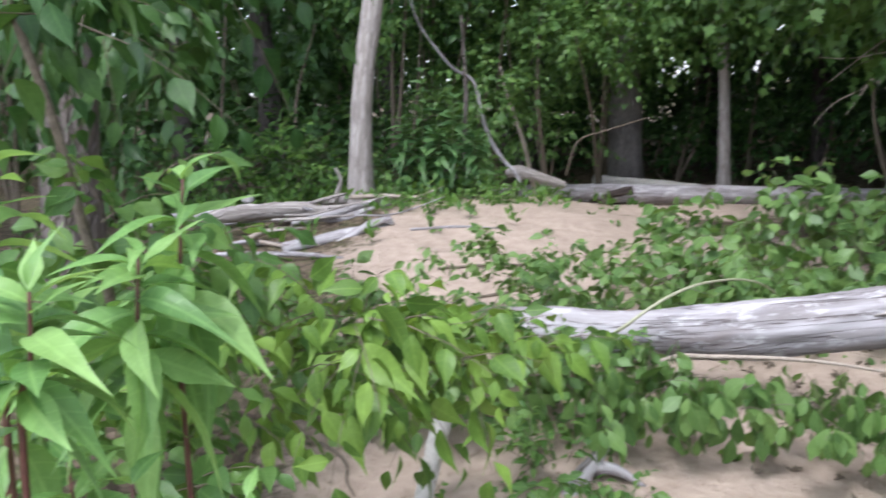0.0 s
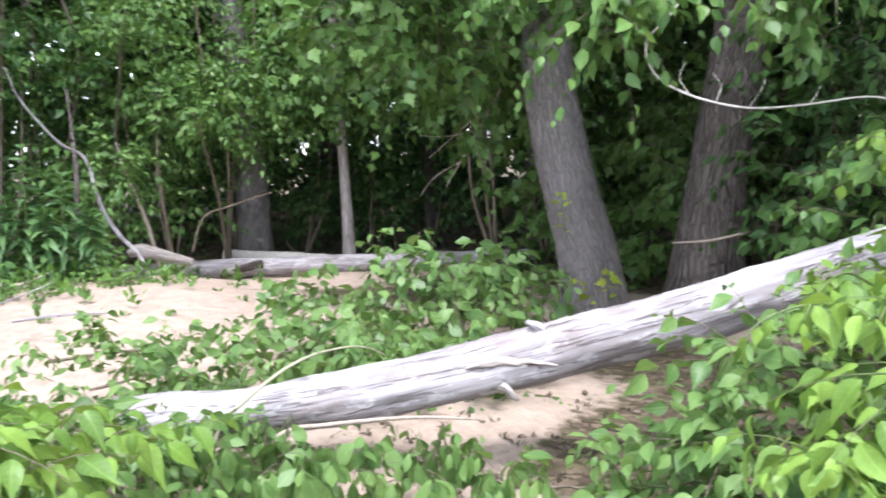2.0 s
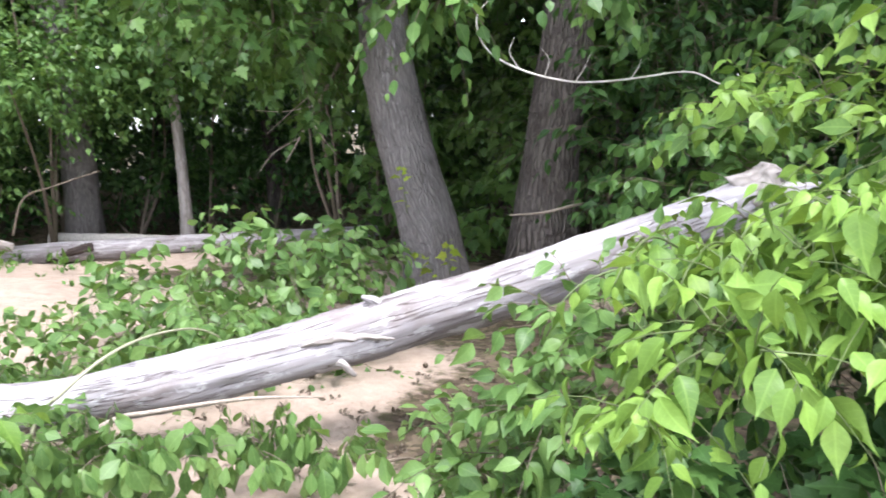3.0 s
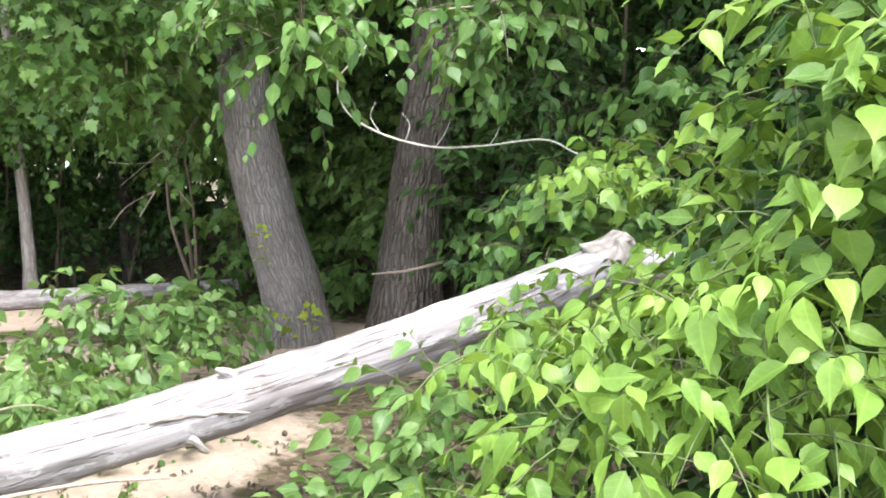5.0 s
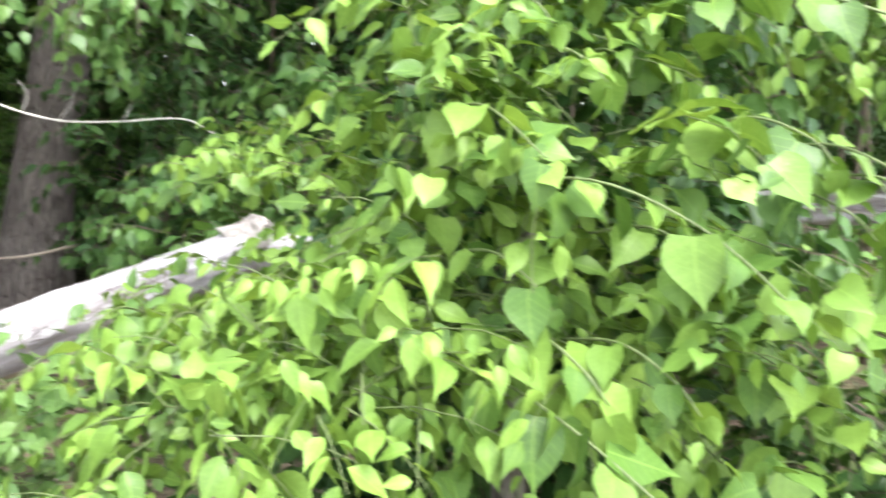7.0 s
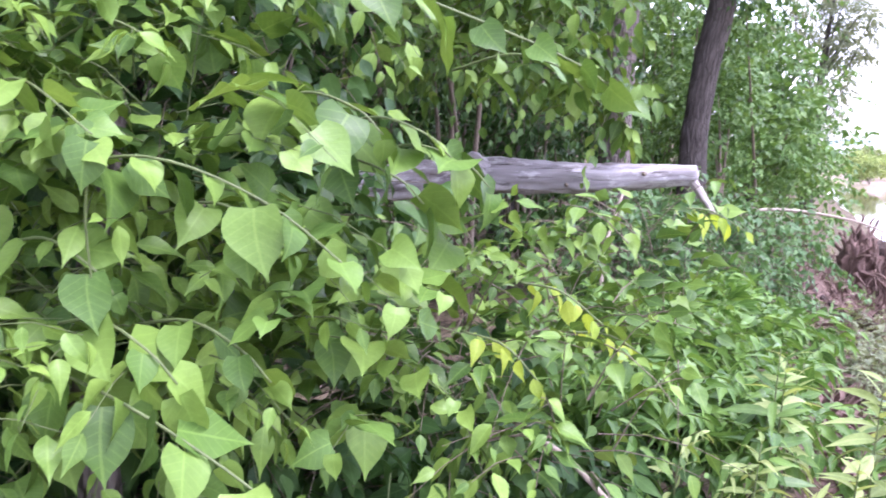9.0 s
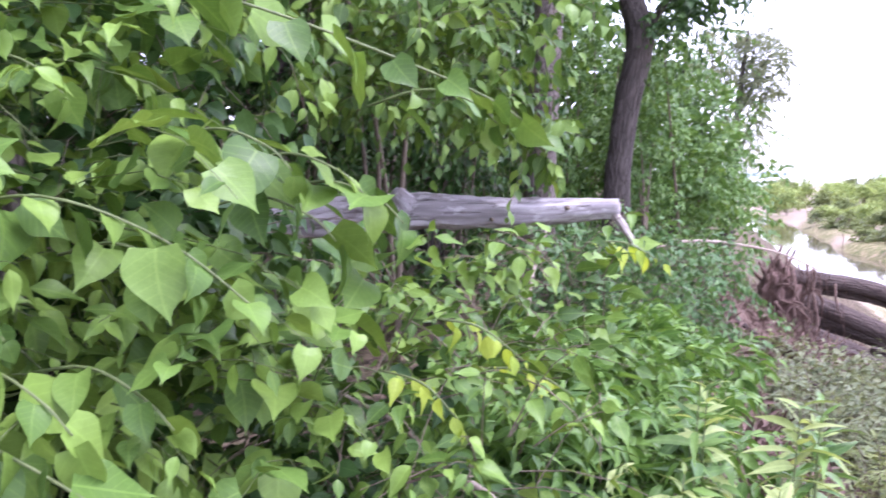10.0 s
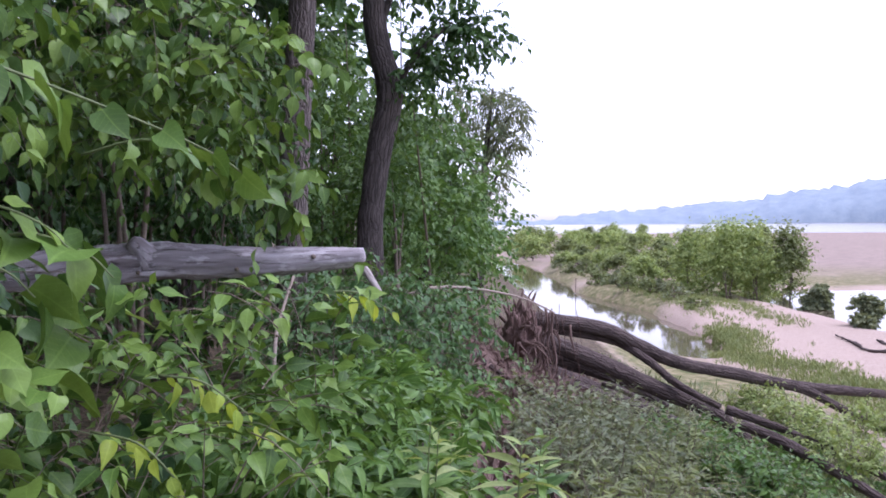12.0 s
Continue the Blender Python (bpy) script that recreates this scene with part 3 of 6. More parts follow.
def single_leaves(parent, template, material, pos, turns, sizes):
    """Leaves as objects of their own; alike ones share one mesh."""
    base = base_of(parent)
    for k, (p, r, s) in enumerate(zip(pos, turns, sizes)):
        v, q, t, uv = template[k % len(template)]
        key = (id(v), material.name)
        if key not in LEAF_MESHES:
            LEAF_MESHES[key] = mesh_from("leaf", v, q, t, uv, smooth=True)
            LEAF_MESHES[key].materials.append(material)
        ob = new("leaf", LEAF_MESHES[key])
        ob.parent = parent
        ob.matrix_basis = Matrix.Translation(Vector(p - base)) @ Matrix(r.tolist()).to_4x4() @ Matrix.Scale(float(s), 4)


def tree(name, line, radii, bark, label, limbs=(), crown=None, seed=1, sides=22, n=44, flute=0.12, rough=0.05, group="", sink=0.15):
    """A standing tree: trunk from the ground, limbs (points, radius), a crown of leaves."""
    line = [np.asarray(p, float) for p in line]
    base = on_ground(line[0])
    line[0] = base - [0, 0, sink]
    ob = thing(name, base, label, "tree", group)
    part("trunk", tube(line, radii, n, sides, rough, seed, flute), bark, ob)
    for k, (pts, r) in enumerate(limbs):
        part("limb", tube(pts, (r, r * 0.75, r * 0.35), 14, 8, 0.06, seed + k), bark, ob)
    if crown:
        leafy(ob, seed=seed + 50, stem=0.0, **crown)
    return ob


def bush(name, base, label, category="bush", stems=(), stem_r=0.012, stem_mat=None, group="", **leaves):
    base = on_ground(base)
    ob = thing(name, base, label, category, group)
    for k, pts in enumerate(stems):
        part("stem", tube(pts, (stem_r, stem_r * 0.8, stem_r * 0.4), 12, 7, 0.05, k), stem_mat or TWIG, ob)
    if leaves:
        leafy(ob, "foliage", **leaves)
    return ob


# ---- the bleached logs ----
def build_big_log():
    pts = [(-4.12, 0.28, 0.32), (-4.06, 0.49, 0.325), (-3.97, 0.78, 0.31), (-3.72, 1.39, 0.38), (-3.36, 2.08, 0.53), (-2.98, 2.80, 0.725), (-2.70, 3.36, 0.90), (-2.50, 3.66, 1.01)]
    ob = thing("fallen_log", (-4.0, 0.6, 0.1), "bleached grey barkless log rising from the sand", "log")
    part("trunk", tube(pts, (0.10, 0.108, 0.116, 0.124, 0.132, 0.128, 0.122, 0.118), 150, 56, 0.075, 4), BLEACHED, ob)
    part("stub", tube([(-2.52, 3.62, 1.02), (-2.46, 3.67, 1.10), (-2.43, 3.69, 1.17)], (0.11, 0.085, 0.05), 16, 20, 0.38, 9), BARK_PALE, ob, "broken jagged branch stub")
    part("branch", tube([(-2.52, 3.62, 1.0), (-2.3, 3.8, 1.02), (-2.08, 3.95, 1.03), (-1.85, 4.08, 1.0)], (0.10, 0.075, 0.06, 0.045), 20, 14, 0.1, 12), BLEACHED, ob)
    part("knob", tube([(-3.38, 2.04, 0.60), (-3.35, 2.02, 0.655), (-3.36, 1.97, 0.685)], (0.05, 0.03, 0.016), 9, 12, 0.45, 15), BLEACHED, ob)
    part("knot", tube([(-3.40, 1.84, 0.42), (-3.35, 1.86, 0.40), (-3.33, 1.87, 0.375), (-3.315, 1.89, 0.35)], (0.04, 0.024, 0.015, 0.008), 14, 12, 0.5, 18), BARK_PALE, ob, "torn branch stub under the log")
    part("splinter", tube([(-3.45, 1.70, 0.49), (-3.37, 1.80, 0.52), (-3.29, 1.93, 0.525), (-3.22, 2.04, 0.505)], (0.008, 0.017, 0.012, 0.004), 22, 10, 0.5, 21), BARK_PALE, ob)


def build_second_log():
    ob = thing("fallen_log", (-0.5, 5.62, 0.0), "grey weathered log reaching out of the thicket over the bank", "log")
    part("trunk", tube([(-0.55, 5.84, 1.2), (-0.3, 5.78, 1.22), (0.09, 5.69, 1.265), (0.60, 5.53, 1.295), (0.95, 5.44, 1.295), (1.27, 5.34, 1.30), (1.73, 5.18, 1.315)], (0.09, 0.108, 0.12, 0.11, 0.10, 0.092, 0.055), 110, 36, 0.17, 31), BLEACHED, ob)
    for k, (s, up) in enumerate([(0.22, -0.35), (0.41, -0.1), (0.56, -0.4), (0.83, 0.2)]):
        q = np.array([0.1, 5.60, 1.262]) + s * np.array([1.6, -0.5, 0.05]) + np.array([0, 0, up * 0.09])
        part("knot", tube([q + [0.0, 0.03, 0], q + [-0.004, 0.004, -0.003], q + [-0.008, -0.010, -0.006]], (0.016, 0.012, 0.005), 7, 9, 0.3, 50 + k), TWIG, ob, "dark branch knot")
    part("stub", tube([(0.52, 5.54, 1.30), (0.46, 5.52, 1.38), (0.41, 5.51, 1.42)], (0.09, 0.065, 0.045), 10, 12, 0.25, 33), BLEACHED, ob)
    part("branch", tube([(1.69, 5.19, 1.30), (1.72, 5.16, 1.25), (1.77, 5.11, 1.16), (1.80, 5.07, 1.09)], (0.032, 0.026, 0.022, 0.018), 12, 10, 0.12, 35), BARK_PALE, ob, "bare side branch hanging from the end")
    part("peg", tube([(1.28, 5.31, 1.27), (1.31, 5.27, 1.26)], (0.022, 0.016), 5, 8, 0.1, 36), BLEACHED, ob)


build_big_log()
build_second_log()

log = thing("fallen_log", on_ground((-11.5, 2.0)), "long grey log lying along the sand mound", "log")
part("trunk", tube([(-11.6, -0.6, 0.08), (-11.5, 0.33, 0.06), (-11.41, 1.42, 0.07), (-11.23, 2.43, 0.06), (-10.82, 3.81, 0.04), (-10.22, 5.17, 0.03), (-9.66, 6.14, 0.04)], (0.08, 0.10, 0.12, 0.125, 0.12, 0.11, 0.09), 60, 18, 0.08, 41), BLEACHED, log)
log = thing("fallen_log", on_ground((-11.8, 3.0)), "pale broken log with a bare splintered end", "log")
part("trunk", tube([(-11.97, 2.58, 0.14), (-11.66, 3.28, 0.09), (-11.2, 3.8, 0.05), (-10.7, 4.5, 0.0)], (0.085, 0.085, 0.08, 0.06), 30, 16, 0.1, 43), DRIFT_PALE, log)
log = thing("driftwood", on_ground((-11.1, 2.6)), "short dark brown rotten log end", "driftwood")
part("trunk", tube([(-11.2, 2.35, 0.0), (-11.12, 2.6, 0.05), (-11.05, 2.87, 0.09)], (0.05, 0.075, 0.07), 12, 12, 0.2, 44), BARK_WET, log)

# ---- the standing trees ----
tree("tree", [(-8.80, -0.52, 0.3), (-8.8, -0.48, 1.0), (-8.78, -0.42, 1.6), (-8.78, -0.3, 2.3), (-8.7, 0.1, 4.5), (-8.7, 0.3, 8.5)], (0.135, 0.105, 0.10, 0.10, 0.08, 0.03), BARK_PALE,
     "slender pale grey tree beside the driftwood", [([(-8.75, -0.1, 3.4), (-9.0, -1.0, 4.4), (-9.2, -1.8, 5.0)], 0.04)],
     dict(name="crown", template=CHIP, material=LEAF_DARK, lumps=[((-10.6, -1.8, 6.5), (2.2, 2.0, 1.8), 180)], length=0.9, per=7, size=0.16), 61)
tree("tree", [(-12.4, 3.15, 0.0), (-12.4, 3.14, 0.86), (-12.41, 3.11, 1.84), (-12.42, 3.04, 2.72), (-12.45, 3.0, 4.0), (-12.6, 2.9, 10)], (0.25, 0.225, 0.21, 0.2, 0.17, 0.05), BARK_GREY,
     "tall grey-barked tree behind the long log", [([(-12.6, 2.85, 3.4), (-12.2, 3.8, 4.4), (-12, 4.9, 5)], 0.07), ([(-12.65, 2.8, 4.2), (-12.6, 1.6, 5.0), (-12.4, 0.6, 5.6)], 0.07)],
     dict(name="crown", template=CHIP, material=LEAF_DARK, lumps=[((-13.7, 2.7, 7.5), (2.6, 3.2, 2.5), 260)], length=1.1, per=7, size=0.33), 62)
tree("sapling", [(-11.35, 4.18, -0.02), (-11.36, 4.17, 0.8), (-11.38, 4.15, 1.6), (-11.4, 4.1, 3.0), (-11.4, 4.2, 6.0)], (0.095, 0.075, 0.068, 0.055, 0.02), BARK_PALE,
     "thin straight tan sapling behind the long log", (), dict(name="crown", template=OVATE, material=LEAF_MID, lumps=[((-11.3, 4.15, 2.4), (0.7, 0.9, 0.7), 60), ((-11.3, 4.1, 5.0), (1.3, 1.3, 1.3), 150)], length=0.6, per=7, size=0.13), 63, 14)
# The second crown lump is added out of view to shade the trunk.
tree("tree", [(-6.15, 4.47, 0.0), (-6.19, 4.42, 0.5), (-6.27, 4.31, 1.0), (-6.34, 4.22, 1.55), (-6.38, 4.16, 2.1), (-6.41, 4.15, 2.9), (-6.5, 4.0, 6), (-6.6, 3.8, 10)], (0.275, 0.255, 0.245, 0.235, 0.215, 0.2, 0.15, 0.05), BARK_GREY,
     "leaning smooth grey trunk of a large tree", [([(-6.6, 3.8, 4.2), (-6.0, 2.6, 4.8), (-5.2, 1.4, 5.0)], 0.08), ([(-6.55, 3.9, 3.6), (-6.9, 4.9, 4.6), (-7, 5.6, 5.4)], 0.08)],
     dict(name="crown", template=CHIP, material=LEAF_DARK, lumps=[((-7.4, 5.4, 7.0), (2.6, 2.6, 2.2), 600), ((-5.3, 3.5, 4.8), (1.4, 1.4, 0.5), 220)], length=1.1, per=7, size=0.33), 64, 28)
# Low crown lumps, out of view, are added to darken the wood behind.
tree("tree", [(-5.97, 5.53, 0.0), (-5.94, 5.56, 0.58), (-5.9, 5.6, 1.1), (-5.83, 5.67, 1.72), (-5.75, 5.75, 2.5), (-5.6, 5.9, 5), (-5.3, 6.2, 10)], (0.36, 0.29, 0.255, 0.24, 0.22, 0.16, 0.05), BARK_BROWN,
     "thick brown trunk with deeply furrowed bark", [([(-5.55, 5.85, 3.9), (-4.6, 5.2, 4.6), (-3.6, 4.4, 4.8)], 0.09)],
     dict(name="crown", template=CHIP, material=LEAF_DARK, lumps=[((-5.0, 7.4, 7.0), (3.2, 2.8, 2.4), 600), ((-3.6, 6.6, 4.7), (2.4, 1.9, 0.7), 400), ((-6.6, 7.0, 4.6), (1.8, 1.6, 0.7), 200)], length=1.1, per=7, size=0.33), 65, 28)
tree("tree", [(-5.08, -1.98, 0.0), (-5.08, -1.98, 0.76), (-5.1, -1.92, 2.0), (-5.1, -1.9, 4.5), (-5.1, -2.0, 9)], (0.21, 0.165, 0.15, 0.12, 0.05), BARK_BROWN,
     "brown tree trunk behind overhanging leaves", [(spot_line, 0.05) for spot_line in ([spot(112.6, 5.25, 2.3), spot(106, 4.6, 2.6), spot(99, 4.2, 2.35)],)],
     dict(name="crown", template=CHIP, material=LEAF_DARK, lumps=[((-7.4, -4.6, 7), (2.6, 2.6, 2.2), 420)], length=1.1, per=7, size=0.33), 66)

# trees over the bank
tree("tree", [(3.42, 10.65, 0.0), (3.43, 10.61, 1.4), (3.46, 10.61, 1.75), (3.56, 10.57, 2.48), (3.69, 10.53, 3.15), (3.56, 10.58, 3.75), (3.51, 10.59, 4.4), (3.6, 10.6, 6), (3.7, 10.6, 9)], (0.2, 0.16, 0.155, 0.16, 0.175, 0.15, 0.14, 0.1, 0.04), BARK_DARK,
     "dark leaning tree at the edge of the bank", [([(3.69, 10.53, 3.1), (3.96, 10.33, 3.59), (4.35, 10.07, 3.99)], 0.05), ([(3.55, 10.58, 3.9), (3.75, 10.5, 4.5), (4.0, 10.4, 5.2)], 0.06)],
     dict(name="crown", template=SMALL, material=LEAF_DARK, lumps=[((4.25, 10.1, 3.75), (0.42, 0.5, 0.36), 60), ((4.75, 10.1, 3.95), (0.42, 0.5, 0.25), 40), ((4.0, 10.3, 3.35), (0.25, 0.3, 0.3), 26), ((4.2, 10.3, 4.6), (0.7, 0.6, 0.3), 50), ((3.4, 10.8, 7.5), (2.0, 2.0, 2.0), 300)], length=0.42, per=8, size=0.14, sag=0.6), 67)
# Low crown lumps, out of view, are added to darken the bank thicket.
tree("tree", [(1.95, 8.5, 0.0), (2.0, 8.5, 1.5), (2.04, 8.5, 2.38), (2.09, 8.49, 3.14), (2.14, 8.48, 4.2), (2.2, 8.5, 9)], (0.2, 0.15, 0.14, 0.14, 0.125, 0.04), BARK_BROWN,
     "brown tree trunk standing in the bank thicket", (), dict(name="crown", template=CHIP, material=LEAF_DARK, lumps=[((0.8, 8.8, 6.6), (2.6, 2.3, 1.4), 700), ((-0.4, 7.0, 4.9), (2.2, 1.6, 0.6), 420), ((-1.6, 5.2, 5.0), (1.9, 1.4, 0.5), 380)], length=1.0, per=7, size=0.3), 68)
tree("tree", [(10.0, 22.2, -1.8), (10.1, 22.0, 1.0), (10.2, 21.9, 3.2), (10.4, 21.8, 5.2)], (0.2, 0.14, 0.09, 0.03), BARK_DARK, "feathery grey-green willow tree along the bank",
     [([(10.12, 22.0, 1.6), (10.5, 21.8, 2.8), (10.95, 21.6, 3.8)], 0.05), ([(10.2, 21.9, 3.0), (10.7, 21.7, 4.2), (11.05, 21.5, 4.7)], 0.04), ([(10.15, 22, 2.2), (9.7, 22.2, 3.6), (9.6, 22.2, 4.9)], 0.05), ([(10.2, 21.9, 3.4), (10.5, 21.8, 4.5), (10.66, 21.7, 5.1)], 0.03)],
     dict(name="crown", template=NARROW, material=LEAF_GREY, lumps=[((10.62, 21.7, 4.85), (0.42, 0.5, 0.32), 65), ((11.0, 21.5, 4.5), (0.32, 0.5, 0.4), 65), ((10.3, 21.84, 4.1), (0.55, 0.7, 0.5), 102), ((10.75, 21.6, 3.7), (0.45, 0.6, 0.45), 84), ((10.4, 21.8, 2.95), (0.5, 0.7, 0.45), 84), ((9.95, 22.0, 2.3), (0.7, 0.8, 0.6), 112), ((9.8, 22.0, 5.0), (0.5, 0.6, 0.5), 84), ((9.5, 22.3, 3.9), (0.8, 0.8, 0.8), 140), ((9.3, 22.3, 1.2), (1.1, 1.0, 0.9), 130)], length=0.55, per=12, size=0.2, sag=0.5), 69)
tree("tree", [(5.9, 15.3, -0.4), (5.95, 15.2, 1.2), (6.0, 15.1, 2.6), (6.05, 15.0, 3.8)], (0.14, 0.1, 0.06, 0.02), BARK_DARK, "small leafy green tree among the bank shrubs",
     [([(5.95, 15.2, 1.4), (6.3, 14.95, 2.2), (6.55, 14.8, 2.8)], 0.04)],
     dict(name="crown", template=SMALL, material=LEAF_MID, lumps=[((5.6, 15.2, 3.3), (0.5, 0.6, 0.4), 70), ((6.1, 15.0, 3.2), (0.4, 0.6, 0.35), 60), ((6.4, 14.85, 2.7), (0.4, 0.6, 0.4), 60), ((5.9, 15.0, 2.3), (0.6, 0.6, 0.4), 70), ((6.5, 14.8, 2.0), (0.4, 0.6, 0.4), 60), ((6.3, 14.9, 1.4), (0.5, 0.6, 0.4), 60), ((6.65, 14.7, 1.2), (0.4, 0.5, 0.4), 50), ((5.5, 15.2, 1.4), (0.6, 0.6, 0.5), 70)], length=0.4, per=9, size=0.13, sag=0.5), 70)

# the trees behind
# Crowns stand out of view, made large and dense to shade the wood.
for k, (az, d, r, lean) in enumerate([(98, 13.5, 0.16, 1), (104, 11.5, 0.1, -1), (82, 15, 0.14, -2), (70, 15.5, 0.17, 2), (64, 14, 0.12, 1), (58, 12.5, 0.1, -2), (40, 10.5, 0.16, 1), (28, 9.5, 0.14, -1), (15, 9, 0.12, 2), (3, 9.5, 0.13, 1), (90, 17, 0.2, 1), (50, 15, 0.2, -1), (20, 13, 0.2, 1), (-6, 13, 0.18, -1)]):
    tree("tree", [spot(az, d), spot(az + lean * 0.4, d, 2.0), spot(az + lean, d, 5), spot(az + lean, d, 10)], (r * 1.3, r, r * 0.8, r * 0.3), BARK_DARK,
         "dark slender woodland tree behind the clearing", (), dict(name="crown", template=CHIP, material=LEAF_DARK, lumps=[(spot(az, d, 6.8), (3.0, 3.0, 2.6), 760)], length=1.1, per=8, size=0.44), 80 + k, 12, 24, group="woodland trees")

# ---- the wall of undergrowth round the clearing ----
def thicket(az0, az1, d0, d1, z0, z1, count, leaf, template, material, seed, label, size_m=(0.7, 0.55), per=8, length=0.55, droop=0.5, hanging=False):
    """A stretch of shrubs side by side, each with its stems and foliage."""
    rng = np.random.default_rng(seed)
    shrubs = max(2, round(count / 220))
    for k in range(shrubs):
        a0, a1 = az0 + (az1 - az0) * k / shrubs, az0 + (az1 - az0) * (k + 1) / shrubs
        foot = on_ground(spot((a0 + a1) / 2, rng.uniform(d0, d1)))
        ob = thing("branch_spray" if hanging else "shrub", foot, label, "foliage" if hanging else "shrub", "shrubs of the wood")
        lumps = []
        for _ in range(max(3, count // shrubs // 40)):
            c = spot(rng.uniform(a0, a1), rng.uniform(d0, d1))
            c[2] = height(c[0], c[1]) + rng.uniform(z0, z1)
            f = rng.uniform(0.7, 1.4)
            lumps.append((c, (size_m[0] * f, size_m[0] * f, size_m[1] * f), 40))
        for c, _, _ in lumps[:3]:
            top = c + [0, 0, 3.0] if hanging else foot
            part("stem", tube([top, (top + c) / 2 + rng.normal(0, 0.12, 3), c], (0.03, 0.02, 0.008), 9, 6, 0.05, seed), TWIG, ob)
        leafy(ob, "foliage", template, material, lumps, length, per, leaf, seed + 1 + k, droop=droop, stem=0.004 if d0 < 10 else 0.0)


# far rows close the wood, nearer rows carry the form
# The dark leaf green of the back rows holds the wood's shade.
thicket(-14, 132, 16, 22, 0.3, 8.0, 4400, 0.34, CHIP, LEAF_DARK, 101, "leaves far back in the wood, shade in their deep green", (1.5, 1.2), 8, 1.2)
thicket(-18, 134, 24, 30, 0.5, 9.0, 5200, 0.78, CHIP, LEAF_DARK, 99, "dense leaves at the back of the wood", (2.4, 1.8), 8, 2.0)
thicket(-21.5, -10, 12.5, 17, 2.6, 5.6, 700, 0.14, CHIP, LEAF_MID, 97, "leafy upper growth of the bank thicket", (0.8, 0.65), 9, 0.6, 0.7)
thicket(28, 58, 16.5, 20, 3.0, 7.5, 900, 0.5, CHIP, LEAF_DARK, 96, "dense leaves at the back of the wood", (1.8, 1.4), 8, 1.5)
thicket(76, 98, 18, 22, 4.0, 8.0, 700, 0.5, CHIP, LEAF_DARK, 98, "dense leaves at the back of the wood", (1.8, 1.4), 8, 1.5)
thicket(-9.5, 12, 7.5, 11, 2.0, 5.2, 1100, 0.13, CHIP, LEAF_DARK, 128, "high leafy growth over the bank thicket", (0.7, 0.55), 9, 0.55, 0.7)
thicket(16, 47, 10.8, 13.5, 0.4, 5.0, 1000, 0.22, CHIP, LEAF_DARK, 126, "foliage deep behind the furrowed trunk, its shade coloured in", (0.9, 0.8), 8, 0.8)
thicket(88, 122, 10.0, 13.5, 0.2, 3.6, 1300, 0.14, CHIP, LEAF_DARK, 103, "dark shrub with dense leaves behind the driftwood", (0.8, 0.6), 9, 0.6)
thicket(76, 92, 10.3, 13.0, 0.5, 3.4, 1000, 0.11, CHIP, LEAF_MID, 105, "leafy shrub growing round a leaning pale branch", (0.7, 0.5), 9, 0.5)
thicket(58, 79, 13.0, 15.0, 0.2, 4.0, 1200, 0.14, CHIP, LEAF_DARK, 107, "shrub leaves behind the grey tree, shade in their dark green", (0.8, 0.6), 9, 0.6)
thicket(60, 77, 10.8, 12.3, 1.9, 3.4, 420, 0.12, OVATE, LEAF_MID, 109, "hanging leaf spray above the long log", (0.6, 0.3), 8, 0.5, 0.5, True)
thicket(55, 70, 7.0, 9.0, 1.75, 3.0, 480, 0.14, LOBED, LEAF_MID, 111, "bright maple spray hanging between the trunks", (0.55, 0.35), 8, 0.5, 0.7, True)
thicket(42, 62, 8.8, 12, 0.2, 3.4, 1300, 0.17, LOBED, LEAF_MID, 113, "maple shrub behind the twin trunks", (0.7, 0.55), 8, 0.6, 0.7)
thicket(40, 48, 9.0, 11, 0.3, 4.0, 700, 0.14, SMALL, LEAF_MID, 127, "shrub leaves behind the furrowed trunk", (0.7, 0.55), 9, 0.55)
thicket(20, 41, 6.6, 9, 0.3, 4.0, 1500, 0.13, SMALL, LEAF_DARK, 115, "shrub leaves behind the furrowed trunk, dark green for shade", (0.7, 0.55), 9, 0.55)
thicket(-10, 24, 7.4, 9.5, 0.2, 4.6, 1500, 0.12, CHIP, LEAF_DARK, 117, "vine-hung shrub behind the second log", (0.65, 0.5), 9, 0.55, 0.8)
thicket(-8, 24, 6.2, 7.2, 0.3, 3.6, 800, 0.10, SMALL, LEAF_MID, 118, "vine-hung shrub close behind the second log", (0.5, 0.4), 9, 0.5, 0.9)
# Lighter leaf green stands in for the light on these branches.
thicket(72, 92, 11.6, 13.0, 1.0, 3.8, 800, 0.12, SMALL, LEAF_MID, 129, "leafy branches reaching over the driftwood, lit look in their colour", (0.6, 0.35), 9, 0.55, 0.6, True)
thicket(62, 76, 11.9, 12.9, 1.6, 3.6, 360, 0.12, OVATE, LEAF_MID, 130, "leafy branches before the grey tree, lit look in their colour", (0.5, 0.3), 8, 0.5, 0.6, True)
thicket(-23, -9, 11.6, 13.8, 0.0, 3.6, 1300, 0.105, CHIP, LEAF_MID, 119, "leafy shrub among the bank trees", (0.55, 0.5), 9, 0.45, 0.6)
thicket(-23.5, -13, 6.8, 9.0, 0.0, 1.0, 1000, 0.085, CHIP, LEAF_BLUE, 121, "vine-draped shrub mound at the bank edge", (0.45, 0.4), 9, 0.38, 0.8)
thicket(-25.0, -16, 13, 24, 0.3, 2.7, 1700, 0.14, CHIP, LEAF_MID, 123, "bank shrub along the wooded river edge", (0.9, 0.8), 9, 0.6)
thicket(36, 60, 4.5, 5.6, 2.2, 2.8, 300, 0.115, OVATE, LEAF_MID, 125, "hanging vine leaves before the twin trunks", (0.4, 0.22), 8, 0.4, 0.7, True)

